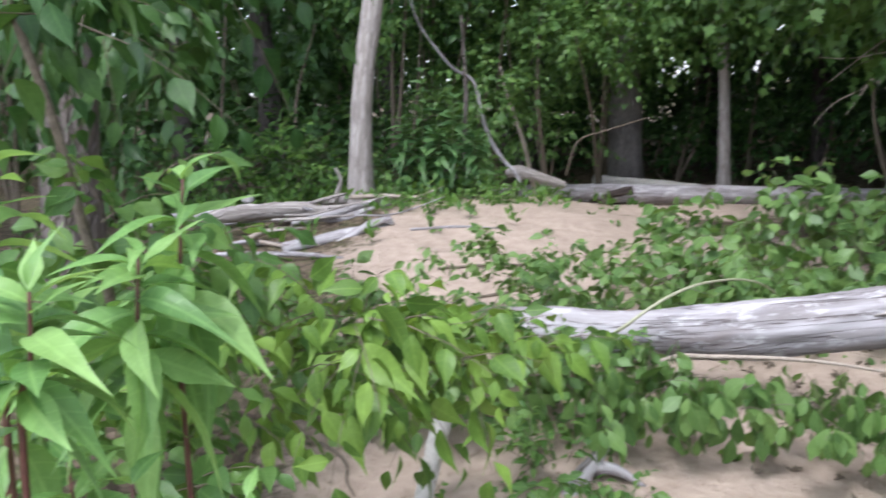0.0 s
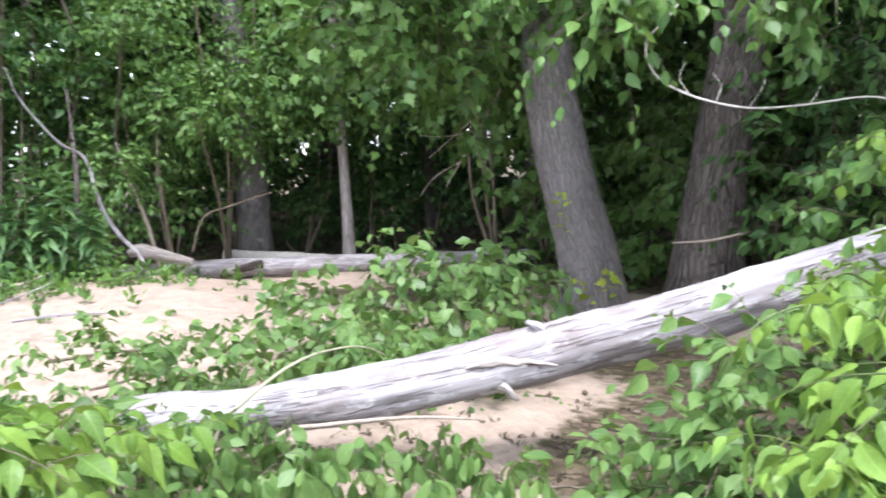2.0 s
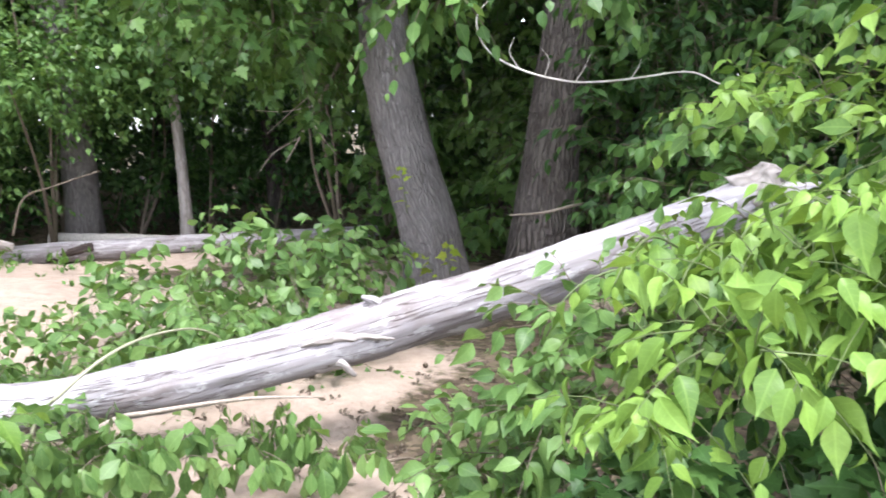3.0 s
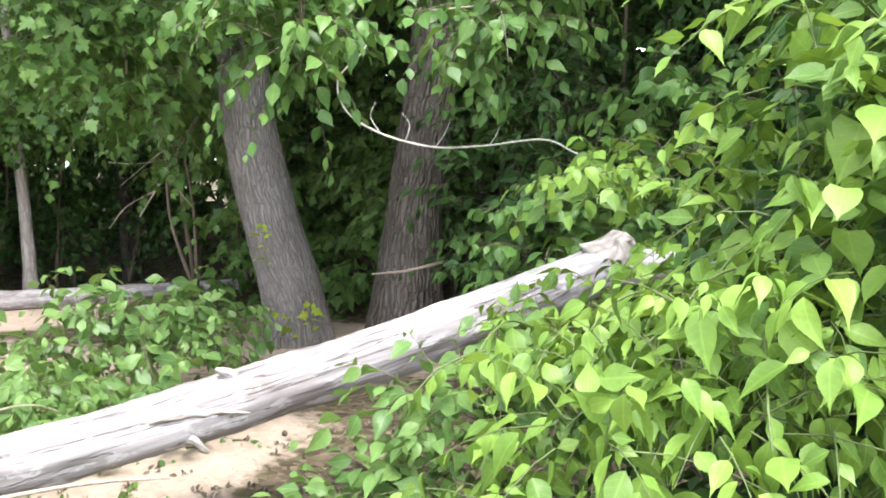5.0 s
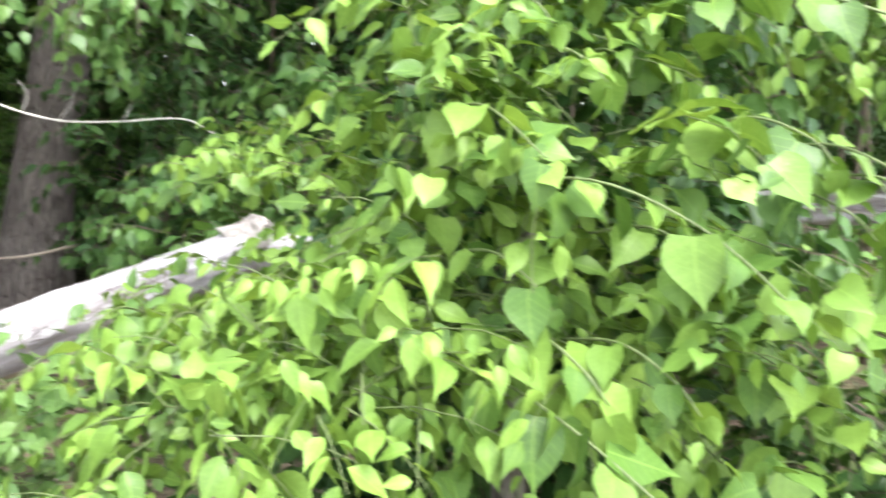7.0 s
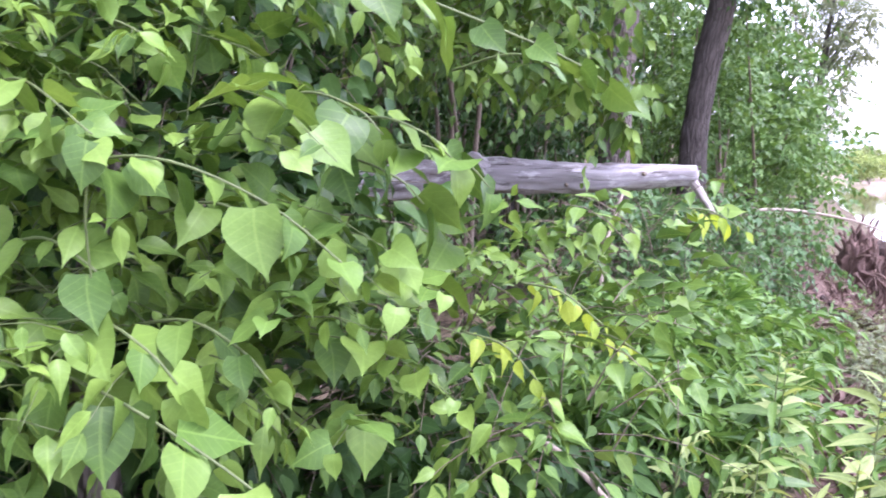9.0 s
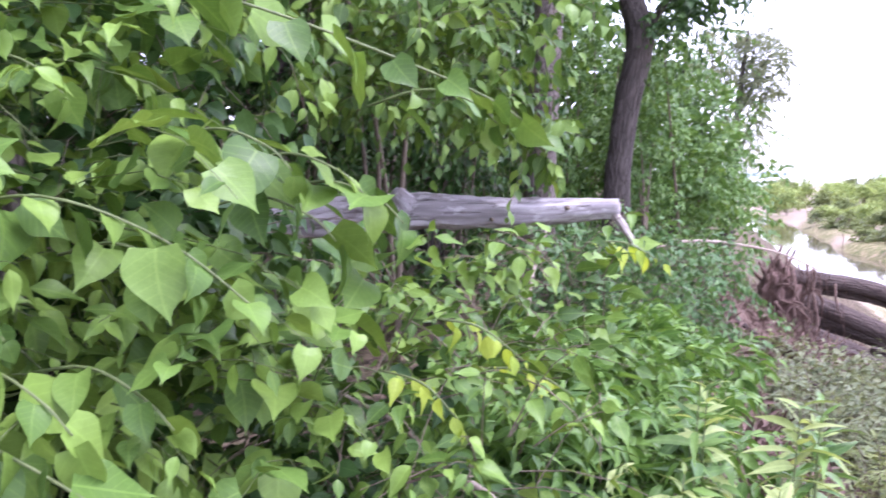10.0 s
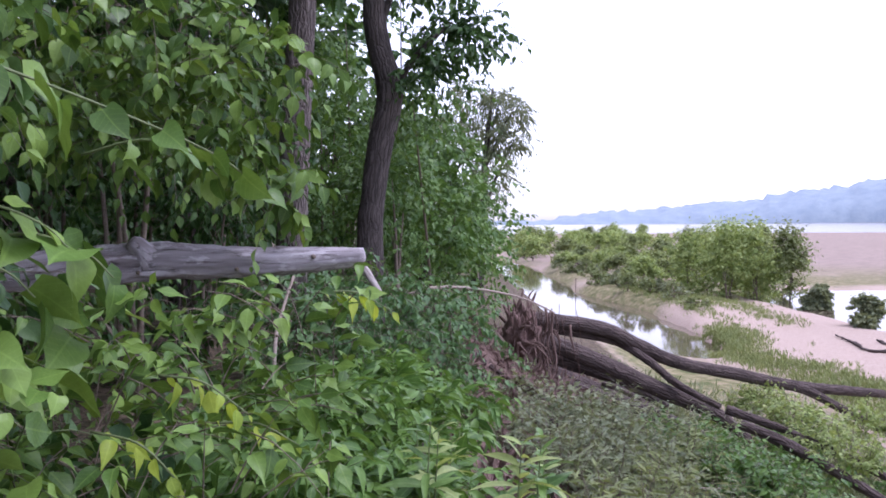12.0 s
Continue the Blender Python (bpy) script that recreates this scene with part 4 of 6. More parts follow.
# ---- low growth on the sand ----
def low(name, az, d, label, lumps, template, material, size, seed, length=0.35, per=8, droop=0.4, up=0.5, **more):
    base = spot(az, d)
    fixed = []
    for a2, d2, z2, rx, rz, n in lumps:
        c = spot(a2, d2)
        c[2] = height(c[0], c[1]) + z2
        fixed.append((c, (rx, rx, rz), n))
    return bush(name, base, label, "vine" if name == "vine" else "bush", template=template, material=material, lumps=fixed, length=length, per=per, size=size, seed=seed, droop=droop, up=up, **more)


low("bush", 69, 5.8, "low bush with drooping dark green leaflets beyond the log", [(72, 5.6, 0.3, 0.45, 0.3, 60), (66, 5.9, 0.45, 0.5, 0.4, 70), (61, 6.0, 0.4, 0.45, 0.35, 60), (70, 5.0, 0.2, 0.5, 0.2, 50), (63, 5.2, 0.2, 0.5, 0.25, 50), (76, 5.3, 0.15, 0.35, 0.15, 25)], LEAFLET, LEAF_SHRUB, 0.115, 131, 0.4, 7, 0.9, single=120)
low("vine", 84, 4.2, "creeping leafy vines tangled at the log's low end", [(88, 4.0, 0.2, 0.45, 0.18, 56), (82, 3.9, 0.25, 0.4, 0.16, 46), (80, 4.7, 0.3, 0.4, 0.22, 50), (92, 3.8, 0.35, 0.45, 0.22, 50), (86, 4.9, 0.3, 0.45, 0.25, 46), (97, 3.8, 0.4, 0.4, 0.25, 40), (86, 3.5, 0.3, 0.25, 0.12, 26)], OVATE, LEAF_SHRUB, 0.085, 133, 0.28, 8, 0.5, single=160)
low("vine", 70, 3.4, "drooping green leaflets spread under the log", [(77, 3.5, 0.30, 0.26, 0.06, 26), (72, 3.5, 0.28, 0.24, 0.05, 24), (66.5, 3.45, 0.27, 0.2, 0.05, 22), (61, 3.35, 0.24, 0.16, 0.05, 12), (80, 3.3, 0.22, 0.2, 0.06, 12)], LEAFLET, LEAF_SHRUB, 0.105, 135, 0.2, 6, 2.0, single=280)
low("vine", 88, 2.9, "light green sprigs round a dead white stake", [(84, 3.05, 0.12, 0.2, 0.1, 26), (93, 2.95, 0.06, 0.14, 0.06, 6), (80, 2.8, 0.05, 0.14, 0.06, 8)], SMALL, LEAF_MID, 0.06, 137, 0.2, 9, 0.4, single=60)
low("vine", 87, 8.5, "bright creeping groundcover on the sand mound", [(90, 8.3, 0.04, 0.5, 0.06, 60), (86, 8.7, 0.04, 0.5, 0.06, 60), (82, 9.2, 0.04, 0.4, 0.05, 30)], SMALL, LEAF_HERB, 0.06, 139, 0.2, 8, 0.2)
low("bush", 96, 2.6, "box elder sapling with pale toothed leaflets", [(93, 2.6, 0.72, 0.24, 0.12, 22), (98, 2.5, 0.75, 0.25, 0.14, 22), (89, 2.8, 0.65, 0.2, 0.1, 14), (98, 2.3, 0.95, 0.18, 0.1, 9), (104, 2.6, 0.7, 0.3, 0.2, 22)], POINTED, LEAF_YOUNG, 0.125, 141, 0.28, 6, 0.8, single=240, tilt=0.6, jitter=0.45)
low("bush", 110, 3.2, "leafy shrub under the brown tree", [(112, 3.2, 0.8, 0.4, 0.4, 50), (106, 3.4, 0.6, 0.35, 0.25, 36), (112, 2.4, 0.45, 0.3, 0.25, 30), (110, 2.6, 1.05, 0.3, 0.22, 22)], OVATE, LEAF_MID, 0.10, 143, 0.3, 8, 0.6)
low("bush", 100, 9.8, "fresh green shrub by the driftwood", [(98, 9.8, 0.5, 0.5, 0.4, 60), (95, 9.6, 0.25, 0.4, 0.25, 40), (102, 10, 0.4, 0.5, 0.4, 50)], SMALL, LEAF_HERB, 0.10, 145, 0.4, 8, 0.4)
low("bush", 91, 9.0, "low green shrub beside the tall weed", [(86, 9.4, 0.2, 0.35, 0.2, 40), (91, 9.0, 0.2, 0.3, 0.2, 30)], SMALL, LEAF_MID, 0.09, 147, 0.3, 8, 0.4)

low("bush", 38, 5.2, "leafy shrub growing beside the furrowed trunk", [(38, 5.0, 1.1, 0.35, 0.3, 34), (35, 5.2, 1.5, 0.35, 0.3, 34), (40, 5.1, 0.75, 0.3, 0.25, 26), (33, 5.0, 1.0, 0.4, 0.4, 36), (31, 5.4, 1.9, 0.4, 0.3, 34)], OVATE, LEAF_MID, 0.12, 148, 0.35, 7, 0.8)

# overhanging sprays at the start
low("branch_spray", 104, 3.6, "overhanging branch with broad hanging leaves", [(110, 3.4, 1.85, 0.5, 0.25, 50), (103, 3.6, 1.95, 0.5, 0.22, 44), (98, 3.8, 2.25, 0.35, 0.12, 18), (113, 2.6, 1.75, 0.35, 0.25, 20), (107, 4.4, 1.7, 0.5, 0.3, 40)], POINTED, LEAF_DARK, 0.135, 149, 0.35, 7, 0.9, single=150)

# ---- the big bush beside the camera ----
BIG = [(22, 2.15, 1.08, 0.3, 0.18, 28), (14, 2.05, 1.0, 0.3, 0.22, 40), (6, 2.05, 1.1, 0.32, 0.22, 46), (23, 2.3, 1.38, 0.34, 0.25, 36), (16, 2.2, 1.55, 0.38, 0.42, 60), (12, 2.25, 1.45, 0.34, 0.4, 56),
       (0, 2.25, 1.05, 0.28, 0.1, 24), (14, 2.5, 2.1, 0.5, 0.4, 50), (5, 2.6, 2.15, 0.4, 0.25, 36), (23, 2.3, 1.66, 0.2, 0.16, 24), (20, 2.35, 1.85, 0.22, 0.18, 30), (17, 2.4, 1.95, 0.3, 0.25, 36), (-1, 2.2, 0.8, 0.3, 0.12, 12)]
low("bush", 20, 2.4, "large bush with broad heart-shaped bright leaves", [(a, d, z, r, h, round(n * (0.10 if a > 12 else 0.26))) for a, d, z, r, h, n in BIG], HEART, LEAF_BROAD, 0.105, 151, 0.6, 11, 0.3, 0.4, sag=0.4, stem_material=STEM_GREEN, tilt=0.5, jitter=0.4, inner=0.1, outer=0.6, single=280)
low("bush", 14, 2.3, "bright thicket of pointed leaves on arching shoots", [(a + 2, d, z + 0.04, r, h, round(n * (0.36 if a > 12 else 0.2))) for a, d, z, r, h, n in BIG], POINTED, LEAF_YOUNG, 0.085, 158, 0.5, 11, 0.45, 0.4, sag=0.5, stem_material=STEM_GREEN, tilt=0.55, jitter=0.4, inner=0.1, outer=0.6, single=280)
# Dark green carries the inner shade; lumps near 3 m are unseen shade cover.
low("bush", 12, 2.6, "inner leaves and added top cover of the broad-leaved thicket, shade in their colour", [(20, 2.6, 0.6, 0.45, 0.5, 130), (8, 2.6, 0.7, 0.45, 0.5, 130), (-2, 2.6, 0.6, 0.4, 0.4, 90), (16, 2.9, 1.5, 0.6, 0.6, 150), (10, 2.8, 1.4, 0.45, 0.6, 130), (28, 2.6, 0.6, 0.4, 0.4, 50), (10, 3.0, 2.2, 0.6, 0.5, 70), (18, 3.2, 3.0, 0.8, 0.3, 80), (4, 3.2, 3.0, 0.8, 0.3, 80), (30, 3.4, 2.9, 0.6, 0.3, 50)], OVATE, LEAF_DARK, 0.10, 152, 0.4, 8, 0.6, 0.3, tilt=0.8)
low("bush", 33, 1.75, "bright young leafy sprays before the log", [(37, 1.8, 1.03, 0.2, 0.05, 16), (30, 1.75, 1.08, 0.22, 0.06, 18), (24, 1.8, 1.08, 0.22, 0.05, 10), (42, 2.0, 0.8, 0.18, 0.08, 14), (27, 1.9, 1.15, 0.25, 0.12, 20), (34, 2.1, 1.05, 0.22, 0.1, 18), (20, 2.0, 1.3, 0.25, 0.2, 22), (12, 1.9, 1.1, 0.25, 0.2, 14)], POINTED, LEAF_YOUNG, 0.095, 153, 0.28, 7, 0.9, 0.4, single=300, jitter=0.4, stem_material=STEM_GREEN)
# Shade under the sprays is put into these leaves' dark green.
low("bush", 33, 2.0, "low vine leaves under the young sprays, shade in their dark green", [(34, 1.85, 0.5, 0.28, 0.24, 60), (26, 1.8, 0.5, 0.3, 0.25, 60), (42, 2.2, 0.4, 0.22, 0.2, 22), (18, 1.8, 0.3, 0.3, 0.25, 30), (10, 1.9, 0.3, 0.35, 0.25, 30)], LOBED, LEAF_DARK, 0.10, 154, 0.25, 7, 0.4, 0.6)
low("bush", 46, 2.6, "small pale green sprigs at the bush's edge", [(46, 2.5, 0.65, 0.22, 0.14, 36), (48, 2.7, 0.42, 0.24, 0.16, 36), (42, 2.6, 0.78, 0.22, 0.12, 30), (50, 2.6, 0.25, 0.22, 0.12, 28), (38, 2.7, 0.88, 0.22, 0.12, 26), (53, 2.7, 0.38, 0.18, 0.12, 26), (51, 2.4, 0.25, 0.2, 0.14, 26), (45, 2.6, 0.85, 0.2, 0.08, 20)], OVATE, LEAF_SHRUB, 0.085, 156, 0.28, 7, 0.5, single=150)
low("bush", 36, 3.6, "pale green shrub growing through the log's raised end", [(33, 3.5, 1.0, 0.22, 0.14, 20), (39, 3.6, 0.85, 0.22, 0.12, 16), (28, 3.2, 1.05, 0.28, 0.22, 28), (23, 3.4, 1.2, 0.4, 0.4, 44), (35, 3.7, 1.45, 0.25, 0.1, 14), (30, 3.7, 1.5, 0.22, 0.1, 12), (16, 3.2, 1.1, 0.4, 0.5, 50)], OVATE, LEAF_YOUNG, 0.095, 155, 0.32, 7, 0.6, single=120)

def spray(line, count, size, template, material, stem_mat, label, seed, droop=0.8):
    """One leafy branch end: a stem with its leaves, each a part."""
    rng = np.random.default_rng(seed)
    ob = thing("branch_spray", line[0], label, "foliage", "leafy branch ends")
    stem = part("stem", tube(line, (0.0035, 0.003, 0.0018), 16, 6, 0.05, seed), stem_mat, ob)
    pos, axis, sz = shoot_leaves(smooth_line(line, 12)[None], count, size, rng, droop, 0.1, 0.9, 0.3)
    single_leaves(stem, template, material, pos, leaf_frames(axis, rng, 0.6), sz)


HEARTS = "arching branch end with large heart-shaped leaves"
spray([(-0.35, 2.1, 1.95), (-0.05, 2.0, 1.86), (0.25, 2.05, 1.76), (0.48, 2.12, 1.67), (0.6, 2.16, 1.58)], 17, 0.115, HEART, LEAF_BROAD, STEM_GREEN, HEARTS, 701)
spray([(-0.65, 1.9, 1.45), (-0.4, 1.75, 1.48), (-0.18, 1.70, 1.40), (0.0, 1.66, 1.26)], 13, 0.125, HEART, LEAF_BROAD, STEM_GREEN, HEARTS, 703)
spray([(-0.7, 1.8, 1.1), (-0.45, 1.6, 1.08), (-0.25, 1.5, 1.0), (-0.1, 1.46, 0.9)], 13, 0.125, HEART, LEAF_BROAD, STEM_GREEN, HEARTS, 704)
spray([(-0.8, 1.95, 1.6), (-0.62, 1.75, 1.62), (-0.45, 1.62, 1.52)], 8, 0.12, HEART, LEAF_BROAD, STEM_GREEN, HEARTS, 705)
spray([(-1.3, 2.2, 1.2), (-1.15, 1.85, 1.22), (-1.0, 1.55, 1.12), (-0.95, 1.45, 1.06)], 7, 0.1, POINTED, LEAF_YOUNG, STEM_GREEN, "bright arching spray of pointed young leaves", 707, 1.1)
spray([(-1.0, 2.0, 1.2), (-0.85, 1.7, 1.2), (-0.75, 1.5, 1.1), (-0.72, 1.45, 1.04)], 7, 0.1, POINTED, LEAF_YOUNG, STEM_GREEN, "bright arching spray of pointed young leaves", 708, 1.1)

low("vine", -9, 5.0, "broad-leaved vine hanging over the second log", [(-7, 5.2, 2.3, 0.42, 0.22, 34), (-10, 5.3, 2.0, 0.34, 0.22, 30), (-12, 5.3, 2.5, 0.34, 0.22, 30), (-5, 5.3, 2.65, 0.4, 0.2, 30), (-3, 5.4, 2.05, 0.45, 0.3, 36), (-13, 5.4, 1.75, 0.24, 0.14, 16), (2, 5.2, 2.3, 0.5, 0.4, 40)], OVATE, LEAF_BROAD, 0.12, 162, 0.4, 8, 0.8, 0.2, tilt=0.6)

SPRAYS = [(-1.18, 1.52, 1.09), (-1.06, 1.48, 1.01), (-0.88, 1.65, 1.07), (-0.73, 1.76, 1.05), (-0.78, 1.63, 0.99), (-1.04, 1.67, 1.14), (-1.33, 1.53, 0.98), (-1.5, 1.51, 0.98),
          (-0.91, 1.8, 1.13), (-0.65, 1.79, 1.11), (-1.67, 1.48, 0.9), (-0.94, 1.5, 0.96), (-0.8, 1.89, 1.22), (-1.04, 1.84, 1.21)]
pr = np.random.default_rng(709)
for k, tip in enumerate(SPRAYS):
    tip = np.array(tip) + [0, 0.04, 0.06]
    side = pr.normal(0.06, 0.12)
    spray([tip + [side, 0.42, 0.02], tip + [side * 0.6, 0.24, 0.08], tip + [side * 0.2, 0.09, 0.06], tip], 9, 0.108, POINTED, LEAF_YOUNG, STEM_GREEN, "bright arching spray of pointed young leaves", 800 + k, 1.3)
for k, tip in enumerate([(0.03, 1.88, 1.52), (0.17, 1.94, 1.47), (0.25, 1.96, 1.41), (0.11, 1.9, 1.38), (-0.14, 1.73, 1.30), (-0.31, 1.57, 1.10), (-0.16, 1.61, 1.09), (-0.44, 1.66, 1.24), (-0.42, 1.96, 1.68), (-0.53, 1.92, 1.80), (0.49, 2.2, 1.63)]):
    tip = np.array(tip)
    spray([tip + [-0.3, 0.22, 0.06], tip + [-0.16, 0.1, 0.09], tip + [-0.05, 0.02, 0.05], tip], 6, 0.15 if k < 4 else 0.12, HEART, LEAF_BROAD, STEM_GREEN, HEARTS, 830 + k, 0.9)

# ---- bank edge ----
low("bush", -10, 2.6, "pale box elder sprays over the bank edge", [(-4, 2.4, 1.0, 0.28, 0.14, 26), (-11, 2.5, 1.05, 0.28, 0.1, 26), (-16, 2.8, 1.2, 0.22, 0.07, 14), (-12, 2.2, 0.85, 0.24, 0.12, 22), (-18, 2.7, 0.95, 0.2, 0.08, 12), (1, 2.3, 0.95, 0.28, 0.08, 12), (-7, 2.7, 1.2, 0.25, 0.1, 18), (-5, 2.3, 0.7, 0.28, 0.1, 8)], POINTED, LEAF_BROAD, 0.085, 157, 0.32, 7, 0.5, single=200, tilt=0.6, jitter=0.4)
low("herb_patch", -14, 3.8, "dense bright green herbs along the bank top", [(-10, 3.1, 0.5, 0.35, 0.2, 60), (-14, 3.3, 0.5, 0.34, 0.2, 70), (-17, 4.1, 0.58, 0.4, 0.2, 80), (-19, 5.0, 0.52, 0.42, 0.2, 80), (-14, 4.8, 0.5, 0.5, 0.2, 80), (-20.5, 6.0, 0.42, 0.4, 0.18, 60), (-11, 4.2, 0.5, 0.45, 0.22, 60), (-17, 3.4, 0.45, 0.3, 0.18, 40), (-21, 3.4, 0.45, 0.28, 0.16, 40), (-24, 3.7, 0.4, 0.26, 0.15, 36), (-22.5, 4.4, 0.45, 0.3, 0.16, 44), (-23.5, 5.3, 0.45, 0.32, 0.16, 44)], WEED, LEAF_HERB, 0.12, 159, 0.28, 9, 0.4, 1.0, single=120, stem_material=STEM_GREEN)
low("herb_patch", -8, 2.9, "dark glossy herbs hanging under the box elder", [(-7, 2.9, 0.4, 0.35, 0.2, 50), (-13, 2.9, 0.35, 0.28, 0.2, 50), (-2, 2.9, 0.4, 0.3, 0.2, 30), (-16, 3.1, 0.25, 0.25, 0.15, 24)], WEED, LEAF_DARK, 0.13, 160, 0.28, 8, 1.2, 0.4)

# ---- the flats ----
def willow_clump(az, d, h, w, n, seed, material=LEAF_GREY, leaf=0.3):
    c = spot(az, d)
    g = height(c[0], c[1])
    rng = np.random.default_rng(seed)
    lumps = []
    for _ in range(9):
        q = rng.uniform(0, 1)
        lumps.append((c + [rng.uniform(-w, w) * (1.1 - 0.9 * q), rng.uniform(-w, w) * (1.1 - 0.9 * q), g + h * (0.12 + 0.85 * q) - c[2]], (w * (0.42 - 0.22 * q), w * (0.42 - 0.22 * q), h * 0.15), n // 9))
    stems = [[c + [0, 0, g], c + [rng.uniform(-w, w) * 0.3, 0, g + h * 0.4], l[0]] for l in lumps[:3]]
    bush("willow_bush", c, "grey-green willow bush on the river flats", "bush", stems, 0.03, TWIG, "willows on the flats",
         template=CHIP, material=material, lumps=lumps, length=h * 0.3, per=8, size=leaf, seed=seed, up=0.8, sag=0.2, stem=0.0)


def flats(u, s):
    """Bearing and distance of a place on the flats, u along the bank and s out from it."""
    x, y = ACROSS * s + ALONG * u
    return math.degrees(math.atan2(-x, y)), math.hypot(x, y)


wr = np.random.default_rng(170)
for k, (u, s, h, w) in enumerate([(48, 15.6, 4.0, 1.25), (48.5, 17.4, 4.3, 1.15), (48.5, 19.2, 3.9, 0.95), (50.5, 14.3, 3.4, 1.2), (50, 16.4, 3.6, 1.3), (52, 18.4, 3.7, 1.2), (54.5, 16.4, 2.7, 1.3), (62, 14.0, 1.7, 1.3), (69, 13.8, 1.5, 1.4), (77, 13.6, 1.7, 1.5), (87, 13.2, 1.8, 1.6),
                                  (44.0, 18.8, 1.1, 0.6), (46.0, 19.8, 1.1, 0.7), (35.6, 17.3, 1.35, 0.5)]):
    az, d = flats(u, s)
    willow_clump(az, d, h, w, 320, 171 + k, (LEAF_SUNNY, LEAF_SUNNY, LEAF_SCRUB)[k % 3] if k < 11 else LEAF_GREY, 0.25)
for k in range(80):
    az = wr.uniform(-43.5, -26.6)
    near = 55 if az < -39.5 else (62 if az < -34 else 76)
    d = near + (165 - near) * wr.uniform(0, 1) ** 1.2
    tall = float(np.interp(d, [55, 85, 110, 165], [1.5, 1.7, 3.0, 3.2])) * wr.uniform(0.7, 1.15)
    willow_clump(az, d, tall, wr.uniform(1.3, 2.2), 180, 200 + k, (LEAF_SUNNY, LEAF_SUNNY, LEAF_SCRUB)[k % 3], 0.22 + d * 0.001)
for k in range(22):
    u = wr.uniform(36, 80)
    az, d = flats(u, np.interp(u, [30, 44, 56, 90], [10.8, 10.8, 9.6, 9.4]) + abs(wr.normal(0, 1.3)))
    willow_clump(az, d, wr.uniform(0.5, 1.1), wr.uniform(0.5, 1.1), 60, 270 + k, (LEAF_SCRUB, LEAF_GREY)[k % 2], 0.2)

# ---- tall weeds ----
def weed(line, nodes, size, material, stem_mat, label, seed, per_node=2, droop=0.45, r=0.005, template=None, whole=True, start=0.2, name="weed", group=""):
    """An upright stalk with leaves in pairs or whorls, each leaf its own part."""
    rng = np.random.default_rng(seed)
    line = [np.asarray(p, float) for p in line]
    line[0] = on_ground(line[0], 0.02)
    ob = thing(name, on_ground(line[0]), label, "plant", group)
    stalk = part("stalk", tube(line, (r * 1.3, r, r * 0.5), 16, 7, 0.05, seed), stem_mat, ob)
    way = smooth_line(line, 60)
    pos, axis, size_of = [], [], []
    turn = rng.uniform(0, 6.28)
    for k in range(nodes):
        s = start + (1 - start) * (k / (nodes - 1)) ** 0.85
        p = way[min(59, int(s * 59))]
        turn += 1.57 + rng.normal(0, 0.25)
        for j in range(per_node):
            a = turn + j * 2 * math.pi / per_node + rng.normal(0, 0.15)
            lift = 0.9 * (k / (nodes - 1)) ** 2 - droop * (1 - k / nodes) + rng.normal(0, 0.15)
            pos.append(p)
            axis.append((math.cos(a), math.sin(a), lift + 0.15))
            size_of.append(size * (1.05 - 0.55 * (k / (nodes - 1)) ** 2.5) * rng.uniform(0.8, 1.15))
    pos, axis, size_of = np.array(pos), np.array(axis), np.array(size_of)
    single_leaves(stalk, template or WEED, material, pos, leaf_frames(axis, rng, 0.25), size_of)
    return ob


LEFT = "tall weed with long drooping leaves on a dark red stalk"
weed([(-1.45, -0.60, 0), (-1.5, -0.62, 0.9), (-1.52, -0.62, 1.07), (-1.53, -0.61, 1.2)], 13, 0.19, LEAF_WEED, STEM_RED, LEFT, 301, droop=0.9, start=0.4, group="weeds by the path")
weed([(-1.66, -0.60, 0), (-1.68, -0.60, 0.92), (-1.69, -0.59, 1.12), (-1.69, -0.57, 1.3)], 13, 0.19, LEAF_WEED, STEM_RED, LEFT, 302, droop=0.8, start=0.4, group="weeds by the path")
weed([(-1.66, -0.80, 0), (-1.68, -0.78, 0.8), (-1.68, -0.77, 1.08)], 13, 0.19, LEAF_WEED, STEM_RED, LEFT, 303, start=0.4, group="weeds by the path")
weed([(-1.30, -0.74, 0), (-1.28, -0.71, 0.95), (-1.29, -0.69, 1.1), (-1.29, -0.68, 1.2)], 12, 0.165, LEAF_WEED, STEM_RED, LEFT, 304, start=0.4, group="weeds by the path")
weed([(-1.42, -0.52, 0), (-1.44, -0.50, 0.5), (-1.46, -0.46, 0.82)], 7, 0.14, LEAF_WEED, STEM_RED, "shorter weed with pale green lance-shaped leaves", 305, start=0.4, group="weeds by the path")
weed([(-1.32, -0.62, 0), (-1.34, -0.62, 0.5), (-1.36, -0.6, 0.9)], 7, 0.14, LEAF_WEED, STEM_RED, "shorter weed with pale green lance-shaped leaves", 306, start=0.4, group="weeds by the path")
weed([(-1.75, -0.95, 0), (-1.78, -0.97, 0.6), (-1.8, -0.96, 0.95)], 7, 0.14, LEAF_WEED, STEM_RED, "shorter weed with pale green lance-shaped leaves", 307, start=0.4, group="weeds by the path")

weed([(-1.55, -0.86, 0), (-1.57, -0.86, 0.8), (-1.58, -0.85, 1.12), (-1.58, -0.84, 1.34)], 12, 0.18, LEAF_WEED, STEM_RED, LEFT, 308, droop=0.8, start=0.4, group="weeds by the path")
weed([(-1.5, -0.72, 0), (-1.5, -0.73, 0.5), (-1.5, -0.74, 0.88)], 9, 0.165, LEAF_WEED, STEM_RED, LEFT, 309, droop=0.8, start=0.35, group="weeds by the path")

